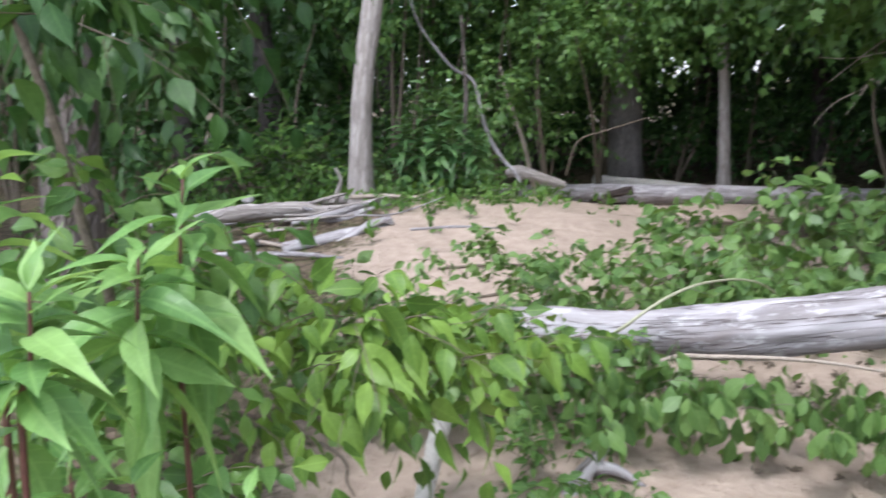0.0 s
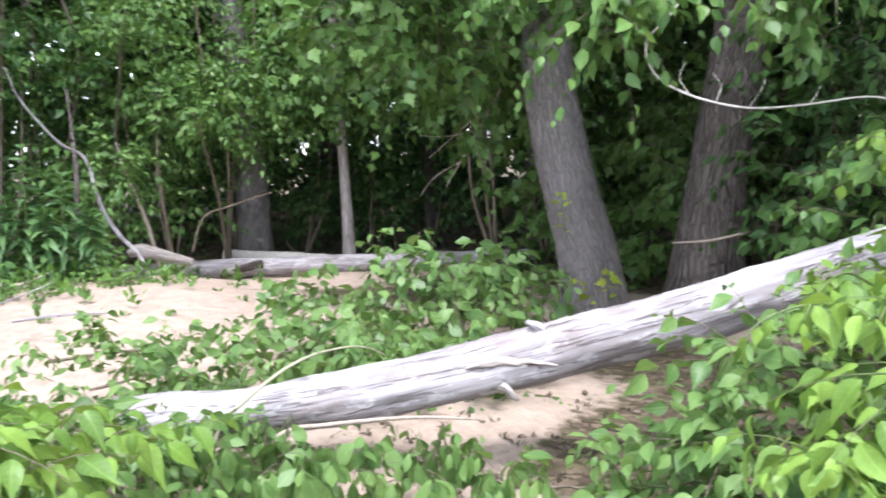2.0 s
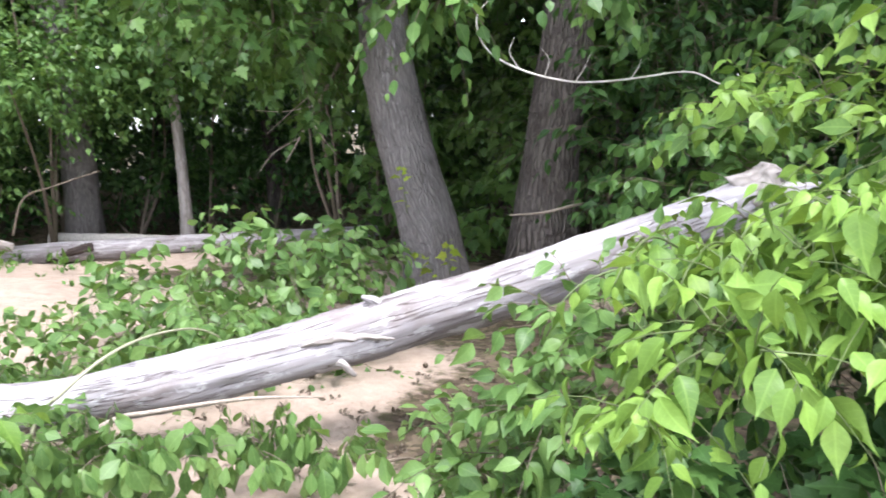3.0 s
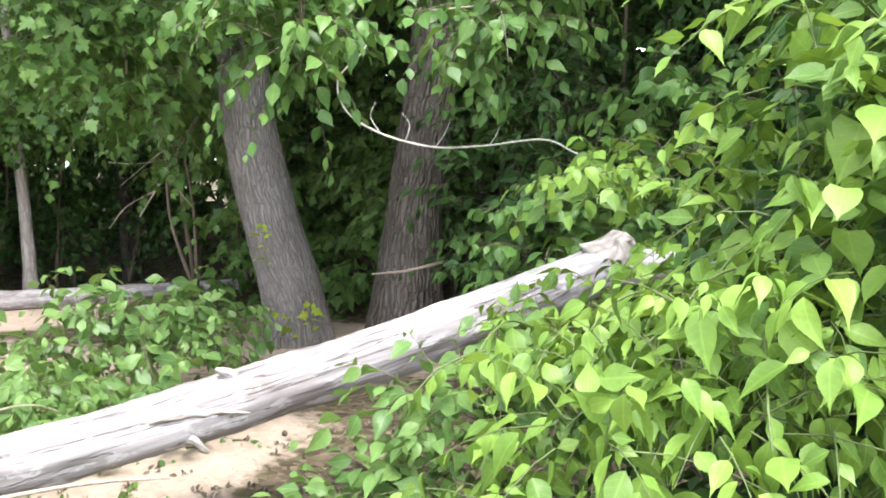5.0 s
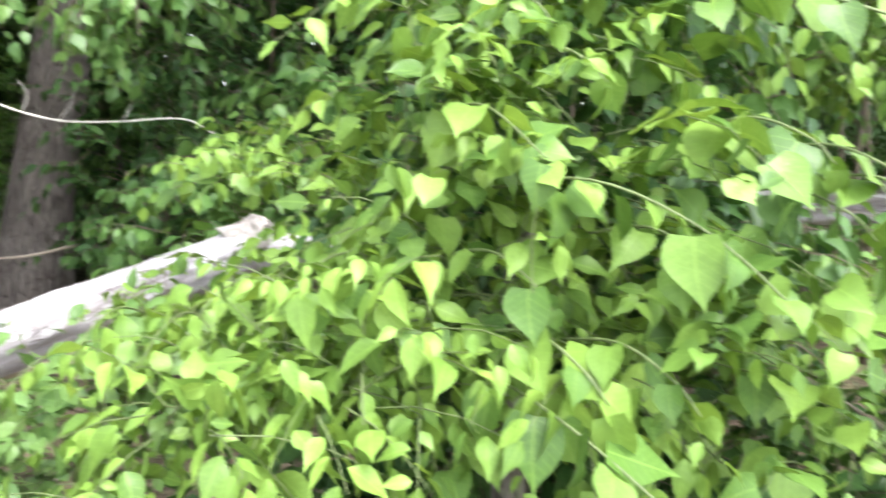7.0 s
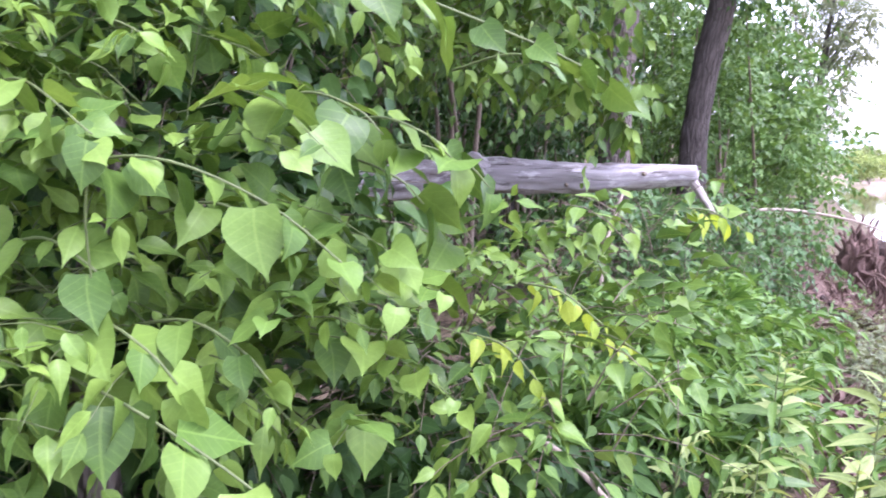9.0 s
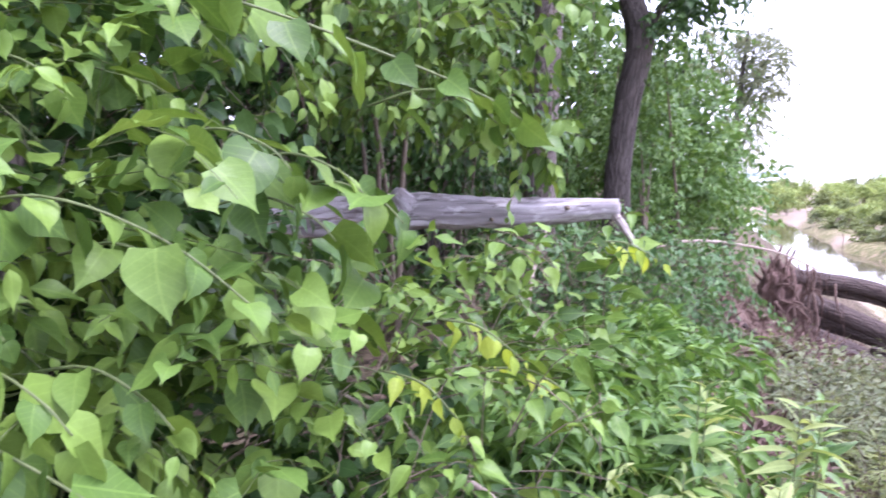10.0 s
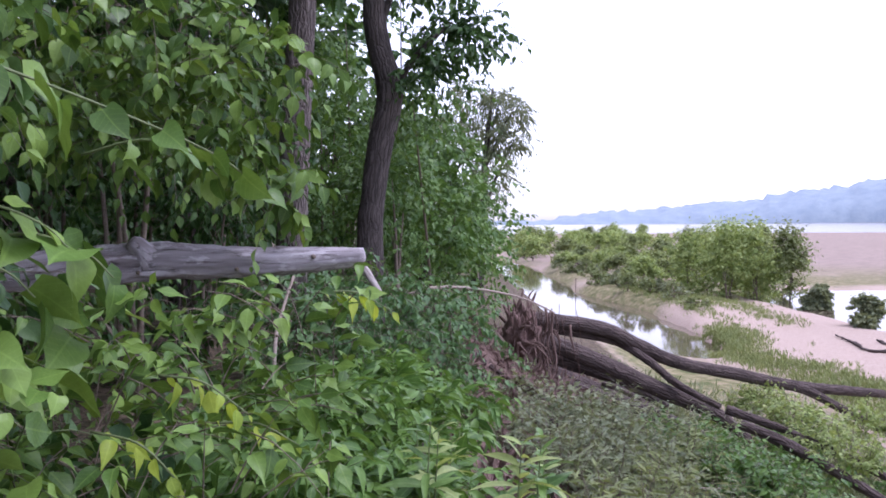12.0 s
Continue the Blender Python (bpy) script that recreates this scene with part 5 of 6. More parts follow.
FAR_WEED = "tall leafy weed with lance-shaped leaves before the wood"
for k, (dx, dy, h) in enumerate([(0, 0.1, 1.62), (0.05, 0.4, 1.35), (-0.1, -0.08, 1.15), (0.1, 0.25, 1.05), (0.0, 0.62, 1.0)]):
    weed([(-8.88 + dx, dy, 0), (-8.87 + dx, dy + 0.02, 0.8), (-8.86 + dx, dy + 0.04, h)], 15, 0.22, LEAF_BLUE, STEM_GREEN, FAR_WEED, 310 + k, 4, 0.3, 0.008, start=0.15, group="tall weeds before the wood")

# bank-top herbs
for k, (x, y, h, sz) in enumerate([(1.22, 2.82, 0.85, 0.13), (1.30, 2.95, 0.78, 0.13), (1.55, 2.80, 0.74, 0.14), (1.66, 2.86, 0.74, 0.13), (1.1, 2.65, 0.6, 0.11), (1.38, 2.6, 0.55, 0.12), (1.8, 3.1, 0.55, 0.14), (1.95, 3.4, 0.5, 0.13), (1.45, 3.2, 0.65, 0.12), (1.75, 3.8, 0.55, 0.12)]):
    weed([(x, y, 0), (x + 0.01, y - 0.01, h * 0.55), (x + 0.03, y - 0.02, h)], 13, sz * 1.25, LEAF_SUNNY if k % 3 else LEAF_MID, STEM_GREEN, "tall herb with narrow leaves on the bank edge", 330 + k, 2, 0.25, 0.004, LANCE, group="herbs on the bank edge")
# broad-leaved seedling under the young sprays
weed([(-1.18, 1.42, 0), (-1.18, 1.43, 0.4), (-1.18, 1.43, 0.66)], 4, 0.12, LEAF_HERB, STEM_GREEN, "seedling with broad paired leaves in the shade", 345, 2, 0.2, 0.004, OVATE, start=0.6)

# ---- the uprooted tree on the slope ----
def build_fallen_tree():
    ob = thing("fallen_tree", on_ground((5.95, 11.6)), "uprooted tree with a torn root plate and bare dark trunks", "tree")
    trunks = [
        ([(6.1, 11.65, 0.1), (7.41, 11.64, -0.12), (8.14, 11.64, -0.44), (8.92, 11.69, -0.77), (10.05, 11.68, -1.03), (11.26, 11.68, -1.32), (12.6, 11.74, -1.53), (13.9, 11.81, -1.75), (16, 11.8, -2.3)], (0.14, 0.14, 0.135, 0.13, 0.13, 0.12, 0.11, 0.09, 0.05)),
        ([(6.1, 11.5, -0.17), (6.84, 11.51, -0.42), (7.5, 11.46, -0.71), (8.31, 11.15, -1.11), (9.02, 10.85, -1.46), (9.4, 10.6, -1.85)], (0.17, 0.17, 0.165, 0.155, 0.14, 0.11)),
        ([(6.2, 11.75, -0.02), (7.0, 11.8, -0.18), (7.79, 11.75, -0.37), (8.16, 11.38, -0.66), (8.38, 10.97, -0.96), (8.8, 10.51, -1.25)], (0.09, 0.09, 0.085, 0.08, 0.075, 0.055)),
        ([(6.2, 11.8, -0.44), (7.04, 11.86, -0.69), (7.95, 12.0, -1.02), (8.78, 11.79, -1.5)], (0.13, 0.13, 0.12, 0.09)),
        ([(5.97, 11.31, -0.58), (6.66, 11.38, -0.79), (7.34, 11.21, -1.09), (8.14, 10.65, -1.5)], (0.16, 0.15, 0.13, 0.1)),
        ([(11.2, 11.7, -1.3), (11.59, 11.55, -1.45), (12.02, 11.19, -1.75), (12.6, 10.6, -2.2)], (0.1, 0.1, 0.09, 0.06)),
    ]
    for k, (pts, rad) in enumerate(trunks):
        part("trunk", tube(pts, [r * 0.8 for r in rad], 60, 16, 0.07, 400 + k), BARK_WET, ob)
    # the plate of earth and roots
    rng = np.random.default_rng(410)
    n, m = 40, 52
    th, ph = np.meshgrid(np.linspace(0.02, math.pi - 0.02, n), np.linspace(0, 2 * math.pi, m, endpoint=False), indexing="ij")
    d = np.stack([np.sin(th) * np.cos(ph), np.sin(th) * np.sin(ph), np.cos(th)], -1).reshape(-1, 3)
    lump = 1 + 0.22 * wobble(d, 2.2, 5) + 0.18 * wobble(d, 6.0, 6)
    v = np.array([5.95, 11.40, -0.46]) + d * lump[:, None] * np.array([0.24, 0.40, 0.72])
    i, j = np.meshgrid(np.arange(n - 1), np.arange(m), indexing="ij")
    a, b = i * m + j, i * m + (j + 1) % m
    part("root_plate", dict(verts=v, quads=np.stack([a, a + m, b + m, b], -1).reshape(-1, 4), smooth=True), SOIL, ob, "reddish soil clinging to torn roots")
    for k in range(34):
        a = rng.uniform(0, 2 * math.pi)
        s = np.array([5.98, 11.52, -0.28]) + np.array([rng.uniform(-0.15, 0.2), 0.30 * math.cos(a), 0.42 * math.sin(a)])
        w = np.array([rng.uniform(-0.3, 0.5), math.cos(a), math.sin(a) + 0.1]) * rng.uniform(0.25, 0.6)
        e = s + w
        part("root", tube([s, s + w * 0.5 + rng.normal(0, 0.06, 3), e + [0, 0, -rng.uniform(0.05, 0.35)]], (0.03, 0.018, 0.005), 12, 6, 0.1, 420 + k), ROOT, ob)
    for k in range(30):
        s = np.array([6.0, 11.05, -0.25]) + np.array([rng.normal(0, 0.22), rng.uniform(-0.06, 0.1), rng.uniform(-0.35, 0.55)])
        w = np.array([rng.normal(0, 0.12), rng.uniform(-0.25, -0.02), -rng.uniform(0.2, 0.6)])
        part("root", tube([s, s + w * 0.4 + rng.normal(0, 0.06, 3), s + w], (0.022, 0.016, 0.004), 10, 6, 0.15, 460 + k), ROOT, ob)
    hang = np.array([6.05, 11.1, -0.2]) + rng.normal(0, 1, (160, 3)) * [0.22, 0.16, 0.3]
    lines = hang[:, None] + np.linspace(0, 1, 5)[None, :, None] * (np.array([0.0, 0, -1.0]) * rng.uniform(0.2, 0.6, (160, 1)) + rng.normal(0, 0.06, (160, 3)))[:, None]
    part("rootlet_fringe", ray_tubes(lines, np.full(160, 0.006)), ROOT, ob, "hanging fringe of fine roots", "stuff")


build_fallen_tree()


# ---- dead wood ----
def stick(name, pts, radii, material, label, n=18, sides=9, rough=0.1, seed=1, twigs=(), category="branch"):
    base = np.asarray(pts[0], float)
    ob = thing(name, base, label, category)
    part("stem", tube(pts, radii, n, sides, rough, seed), material, ob)
    for k, (p, r) in enumerate(twigs):
        part("twig", tube(p, (r, r * 0.7, r * 0.3), 10, 6, 0.1, seed + k), material, ob)
    return ob


DRIFT = "grey driftwood piece in the heap by the pale tree"
for k, (pts, rad) in enumerate([
        ([(-7.55, -2.0, 0.40), (-7.77, -1.54, 0.47), (-8.03, -1.05, 0.44), (-8.1, -0.8, 0.40)], (0.05, 0.07, 0.075, 0.05)),
        ([(-8.3, -1.2, 0.38), (-7.97, -0.68, 0.36), (-8.2, -0.4, 0.4), (-8.45, -0.2, 0.42)], (0.06, 0.065, 0.05, 0.03)),
        ([(-7.2, -1.1, 0.24), (-7.48, -0.52, 0.30), (-7.6, -0.2, 0.36)], (0.05, 0.06, 0.03)),
        ([(-8.9, -0.9, 0.42), (-8.68, -0.25, 0.45), (-8.5, 0.2, 0.42)], (0.05, 0.04, 0.03)),
        ([(-7.9, -1.1, 0.34), (-7.91, -0.69, 0.42), (-8.32, -0.28, 0.48)], (0.03, 0.035, 0.02)),
        ([(-7.31, -0.68, 0.24), (-7.5, -0.4, 0.36), (-7.5, -0.22, 0.42)], (0.03, 0.04, 0.02)),
        ([(-8.8, -0.78, 0.40), (-8.77, -0.70, 0.62), (-8.75, -0.74, 0.75)], (0.03, 0.02, 0.01)),
        ([(-8.2, -2.4, 0.36), (-8.1, -1.9, 0.40), (-8.3, -1.5, 0.40)], (0.06, 0.08, 0.05)),
        ([(-7.0, -1.6, 0.25), (-6.94, -0.99, 0.24), (-6.8, -0.6, 0.22)], (0.02, 0.022, 0.01)),
        ([(-7.9, -0.5, 0.34), (-8.2, 0.0, 0.36), (-8.9, 0.5, 0.36)], (0.035, 0.03, 0.02))]):
    pts = [np.array(p) - [0, 0, 0.03] for p in pts]
    ob = thing("driftwood", on_ground(pts[1]), DRIFT, "driftwood", "driftwood heap")
    part("limb", tube(pts, rad, 26, 10, 0.16, 440 + k), BLEACHED if k % 3 else BARK_PALE, ob)

hr = np.random.default_rng(470)
for k in range(16):
    x, y, a = hr.uniform(-8.6, -6.9), hr.uniform(-1.9, 0.0), hr.normal(1.4, 0.5)
    ln, r = hr.uniform(0.35, 1.0), hr.uniform(0.008, 0.028)
    q = on_ground((x, y)) + [0, 0, hr.uniform(0.02, 0.16)]
    e = np.array([math.cos(a) * ln, math.sin(a) * ln, hr.normal(0.03, 0.06)])
    ob = thing("driftwood", on_ground((x, y)), "thin weathered stick in the driftwood heap", "driftwood", "driftwood heap")
    part("limb", tube([q, q + e * 0.5 + hr.normal(0, 0.03, 3), q + e], (r, r * 0.9, r * 0.4), 14, 7, 0.15, 470 + k), (BLEACHED, TWIG_PALE, BARK_PALE)[k % 3], ob)

stick("leaning_branch", [(-9.98, 0.08, 2.45), (-10.02, 0.2, 2.12), (-10.1, 0.52, 1.7), (-10.08, 0.77, 1.51), (-9.97, 0.88, 1.01), (-9.86, 1.03, 0.69), (-9.74, 1.18, 0.50), (-9.7, 1.3, 0.2)], (0.008, 0.011, 0.015, 0.018, 0.022, 0.024, 0.022, 0.018), BLEACHED, "pale dead branch leaning out of the shrubs", 50, 8)
stick("leaning_branch", [(-11.05, 1.2, 1.7), (-11.03, 1.28, 1.35), (-11.01, 1.48, 0.72), (-10.99, 1.62, 0.0)], (0.012, 0.02, 0.025, 0.028), TWIG_PALE, "thin grey dead stem leaning among shrubs")
stick("young_tree", [(-9.4, 0.62, 0.1), (-9.4, 0.59, 0.87), (-9.4, 0.62, 1.4), (-9.5, 0.6, 2.2)], (0.03, 0.026, 0.022, 0.012), BARK_BROWN, "bare tan sapling stem rising into the shrubs", twigs=[([(-9.4, 0.6, 0.3), (-9.41, 0.46, 0.6), (-9.42, 0.36, 0.9)], 0.025)])
stick("driftwood", [(-10.6, 1.2, 0.42), (-10.52, 1.35, 0.44), (-10.43, 1.87, 0.27)], (0.05, 0.09, 0.05), BARK_PALE, "broken grey slab of wood at the shrub's foot", category="driftwood")
stick("dead_stake", [(-2.9, -0.17, -0.1), (-2.96, -0.15, 0.05), (-3.03, -0.11, 0.18), (-3.12, -0.07, 0.27), (-3.14, -0.06, 0.29)], (0.034, 0.034, 0.033, 0.034, 0.016), DRIFT_PALE, "pale barkless stake sticking out of the sand", 24, 12, 0.12, category="stick")
stick("driftwood", [(-3.05, 0.32, -0.08), (-3.14, 0.42, -0.01), (-3.22, 0.52, 0.06), (-3.26, 0.57, 0.09)], (0.03, 0.034, 0.028, 0.012), BLEACHED, "pale forked root stump on the sand", 16, 12, 0.2, 7, [([(-3.2, 0.5, 0.03), (-3.18, 0.58, 0.02), (-3.15, 0.68, -0.04)], 0.032)], "driftwood")
stick("dry_cane", [(-3.74, 0.60, 0.02), (-3.79, 0.67, 0.3), (-3.73, 0.78, 0.43), (-3.76, 0.98, 0.54), (-3.99, 1.25, 0.535), (-4.2, 1.54, 0.47), (-4.36, 1.8, 0.3)], (0.008, 0.008, 0.008, 0.007, 0.006, 0.005, 0.004), CANE, "arching pale cane over the log", 40, 7, 0.03, category="cane")
stick("dry_cane", [(-3.66, 0.60, 0.12), (-3.6, 0.89, 0.30), (-3.55, 1.08, 0.32), (-3.41, 1.42, 0.33), (-3.3, 1.7, 0.3)], (0.011, 0.011, 0.01, 0.008, 0.005), TWIG_PALE, "pale dry cane lying before the log", 30, 7, 0.05, category="cane")
stick("dry_cane", [(-3.75, -0.35, 0.42), (-3.72, 0.0, 0.43), (-3.81, 0.21, 0.36), (-3.89, 0.41, 0.28), (-3.82, 0.78, 0.2)], (0.006, 0.007, 0.007, 0.007, 0.005), CANE, "thin pale cane among creeping vines", 30, 7, 0.05, category="cane")
stick("hanging_vine", [(-3.74, 3.22, 2.2), (-3.77, 3.18, 2.13), (-3.85, 3.09, 2.0), (-3.82, 3.12, 1.83), (-3.71, 3.26, 1.71), (-3.52, 3.46, 1.63), (-3.38, 3.72, 1.63), (-3.18, 4.02, 1.66), (-3.05, 4.12, 1.59), (-2.9, 4.2, 1.5)], (0.003, 0.0045, 0.005, 0.0055, 0.006, 0.006, 0.0055, 0.005, 0.0045, 0.003), DRIFT_PALE, "pale looping dead vine before the trunks", 70, 7, 0.12, 3,
      [([(-3.71, 3.26, 1.71), (-3.74, 3.22, 1.80), (-3.72, 3.24, 1.88)], 0.004), ([(-3.62, 3.36, 1.66), (-3.6, 3.38, 1.75), (-3.64, 3.36, 1.82)], 0.0035), ([(-3.5, 3.48, 1.63), (-3.45, 3.5, 1.70), (-3.44, 3.54, 1.78)], 0.003), ([(-3.35, 3.75, 1.63), (-3.32, 3.78, 1.69), (-3.33, 3.82, 1.74)], 0.003)], "vine")
stick("twig", [(-5.11, 4.39, 0.71), (-5.09, 4.71, 0.70), (-5.05, 5.0, 0.73), (-5.3, 5.4, 0.7)], (0.006, 0.011, 0.012, 0.012), TWIG_PALE, "bare pale twig at the furrowed trunk", 20, 7, 0.1, category="twig")
stick("twig", [(-3.5, 3.45, 2.36), (-3.3, 3.67, 2.39), (-3.15, 3.79, 2.47), (-3.0, 3.9, 2.7)], (0.004, 0.007, 0.009, 0.009), TWIG_PALE, "bare pale branch among hanging leaves", 20, 7, 0.1, category="twig")
stick("young_tree", [(-2.66, -0.98, 0.0), (-2.65, -1.02, 0.83), (-2.64, -1.07, 1.06), (-2.62, -1.11, 1.35), (-2.6, -1.17, 1.62), (-2.5, -1.3, 2.2)], (0.02, 0.016, 0.015, 0.013, 0.012, 0.008), TWIG, "slender brown sapling stem", 30, 7, 0.06, category="stem")
stick("woody_shrub", [(-0.6, 2.0, -0.05), (-0.62, 2.02, 0.78), (-0.66, 2.08, 1.05), (-0.6, 2.2, 1.6)], (0.05, 0.045, 0.04, 0.025), BARK_BROWN, "brown woody stem inside the big bush", 24, 10, 0.1, category="stem")
stick("hanging_vine", [(-0.46, 1.62, 1.45), (-0.48, 1.65, 1.37), (-0.48, 1.67, 1.22), (-0.49, 1.7, 1.04), (-0.5, 1.72, 0.9)], (0.0022, 0.0022, 0.0022, 0.0022, 0.002), STEM_GREEN, "thin pale green vine stem hanging straight down", 16, 6, 0.02, category="vine")
stick("dry_cane", [(0.1, 2.6, 0.9), (0.26, 2.53, 0.82), (0.38, 2.47, 0.72), (0.53, 2.4, 0.62), (0.7, 2.3, 0.4), (0.8, 2.25, 0.0)], (0.005, 0.008, 0.008, 0.008, 0.008, 0.008), TWIG_PALE, "bare grey stem drooping over the bank", 26, 7, 0.06, category="cane")
stick("dry_cane", [(1.12, 4.95, 0.2), (1.15, 5.01, 0.8), (1.21, 5.1, 1.0), (1.3, 5.18, 1.21)], (0.012, 0.011, 0.01, 0.008), TWIG_PALE, "straight grey dead stalk leaning on the log", 20, 7, 0.05, category="cane")
stick("dry_cane", [(3.1, 8.3, 0.8), (3.48, 8.48, 0.85), (3.98, 8.6, 0.81), (4.55, 8.66, 0.69), (5.0, 8.7, 0.5)], (0.014, 0.016, 0.015, 0.012, 0.008), TWIG_PALE, "long pale cane arching from the thicket", 26, 7, 0.05, category="cane")

for k, (pts, r) in enumerate([
        ([(6.2, 10.9, -0.8), (6.5, 10.78, -0.86), (7.15, 10.62, -1.06), (7.84, 10.12, -1.35), (8.2, 9.9, -1.6)], 0.11),
        ([(8.9, 10.5, -1.3), (9.13, 10.23, -1.39), (9.53, 9.87, -1.56), (9.74, 9.23, -1.71)], 0.07),
        ([(8.6, 9.8, -1.35), (8.79, 9.19, -1.49), (8.97, 8.59, -1.70), (9.11, 7.86, -1.94), (9.2, 7.2, -2.2)], 0.08),
        ([(7.2, 11.2, -0.9), (7.37, 10.95, -0.96), (7.65, 10.51, -1.19), (7.63, 9.78, -1.39)], 0.05),
        ([(9.3, 9.6, -1.5), (9.6, 8.9, -1.7), (9.8, 8.0, -1.95), (10.0, 7.2, -2.2)], 0.06),
        ([(3.9, 9.5, 0.0), (4.1, 9.3, -0.2), (4.33, 9.1, -0.45), (4.4, 8.8, -0.65)], 0.035),
        ([(4.6, 10.2, -0.2), (4.9, 9.8, -0.45), (5.3, 9.6, -0.75)], 0.04),
        ([(5.2, 8.4, -0.7), (5.6, 7.9, -1.0), (5.9, 7.2, -1.3)], 0.022),
        ([(4.3, 7.6, -0.4), (4.7, 7.0, -0.75), (5.0, 6.6, -1.0)], 0.02),
        ([(6.4, 8.8, -1.1), (6.9, 8.4, -1.35), (7.3, 7.7, -1.6)], 0.025)]):
    pts = [np.array([p[0], p[1], max(p[2], height(p[0], p[1]) + r * 0.5)]) for p in pts]
    ob = thing("driftwood", on_ground(pts[1]), "dark dead limb lying on the bank slope", "driftwood", "dead limbs on the slope")
    part("limb", tube(pts, (r, r * 0.95, r * 0.8, r * 0.5), 26, 10, 0.16, 480 + k), BARK_WET, ob)

# bare roots and fallen twigs along the crumbling bank edge
dr = np.random.default_rng(495)
for k in range(34):
    s, u = dr.uniform(0.9, 2.6), dr.uniform(4.0, 11.5)
    p = on_ground(ACROSS * s + ALONG * u)
    turn = dr.normal(-0.6, 0.7)
    run = np.array([math.cos(turn), math.sin(turn), 0]) * dr.uniform(0.35, 0.9)
    r = dr.uniform(0.006, 0.018)
    pts = [on_ground(p + run * f) + [0, 0, r + dr.uniform(0, 0.14)] for f in (0, 0.33, 0.66, 1)]
    ob = thing("fallen_twig", on_ground(p), "bare grey-brown twig lying on the crumbling bank", "twig", "dead twigs on the bank")
    stem = part("stem", tube(pts, (r, r * 0.9, r * 0.7, r * 0.3), 14, 6, 0.15, 500 + k), (ROOT, TWIG, TWIG_PALE)[k % 3], ob)
    part("side_twig", tube([pts[1], pts[1] + run * 0.2 + [0.05, -0.1, 0.07], pts[1] + run * 0.4 + [0.1, -0.2, 0.08]], (r * 0.6, r * 0.5, r * 0.2), 8, 5, 0.1, k), (ROOT, TWIG, TWIG_PALE)[k % 3], ob)

# yellowed leaf tips and a fern by the bank
for k, line in enumerate([[(0.35, 2.25, 1.16), (0.45, 2.22, 1.14), (0.55, 2.2, 1.06)], [(0.5, 2.4, 1.0), (0.6, 2.35, 1.0), (0.7, 2.32, 0.94)], [(0.85, 2.75, 1.3), (0.97, 2.72, 1.3), (1.08, 2.7, 1.24)], [(0.2, 2.2, 1.05), (0.3, 2.12, 1.03), (0.38, 2.06, 0.95)]]):
    spray([np.array(p) for p in line], 9, 0.075, POINTED, LEAF_YELLOW, STEM_GREEN, "yellowing box elder leaf tip", 720 + k, 0.9)
for k, line in enumerate([[(-5.45, 4.05, 0.25), (-5.4, 4.0, 0.45), (-5.3, 3.95, 0.55)], [(-5.6, 4.0, 0.2), (-5.62, 3.95, 0.38), (-5.7, 3.85, 0.45)], [(-6.0, 4.05, 0.7), (-5.97, 4.0, 0.95), (-5.95, 3.98, 1.1)]]):
    spray([np.array(p) for p in line], 9, 0.09, LOBED, LEAF_YELLOW, STEM_GREEN, "yellow-green maple sprig at the grey trunk's foot", 730 + k, 0.6)
for k, (x, y, h) in enumerate([(0.92, 2.82, 0.62), (1.02, 2.7, 0.55), (1.2, 2.55, 0.5), (1.45, 2.5, 0.42), (1.85, 2.9, 0.4)]):
    tip = np.array([x + 0.05, y - 0.12, h])
    spray([on_ground((x, y)), np.array([x, y - 0.02, h * 0.6]), np.array([x + 0.02, y - 0.06, h * 0.9]), tip], 22, 0.075, LANCE, LEAF_SUNNY, STEM_GREEN, "arching feathery frond on the bank edge", 740 + k, 0.2)

# Driftwood limbs added to stand in for the sandbar's low dark scarp.
for k, line in enumerate([[(26.0, 24.9), (24.9, 23.0), (24.0, 21.6), (24.4, 20.6), (23.4, 18.9)], [(26.2, 23.2), (25.7, 22.4), (25.6, 21.6)]]):
    pts = [on_ground(p) + [0, 0, 0.05] for p in line]
    ob = thing("driftwood", on_ground(line[0]), "dark limbs set in place of the low scarp on the sandbar", "driftwood", "flood debris")
    part("limb", tube(pts, (0.03, 0.055, 0.04, 0.06, 0.02), 60, 8, 0.7, 490 + k), BARK_WET, ob)

rock = thing("stone", on_ground((-8.1, -1.5)), "small rounded white stone on the driftwood heap", "stone")
n, m = 12, 16
th, ph = np.meshgrid(np.linspace(0.02, math.pi - 0.02, n), np.linspace(0, 2 * math.pi, m, endpoint=False), indexing="ij")
d = np.stack([np.sin(th) * np.cos(ph), np.sin(th) * np.sin(ph), np.cos(th)], -1).reshape(-1, 3)
i, j = np.meshgrid(np.arange(n - 1), np.arange(m), indexing="ij")
quads = np.stack([i * m + j, (i + 1) * m + j, (i + 1) * m + (j + 1) % m, i * m + (j + 1) % m], -1).reshape(-1, 4)
part("body", dict(verts=np.array([-8.1, -1.5, 0.52]) + d * (0.05 * (1 + 0.3 * wobble(d, 1.6, 8)))[:, None] * np.array([1.2, 1.0, 0.7]), quads=quads, smooth=True), STONE, rock)
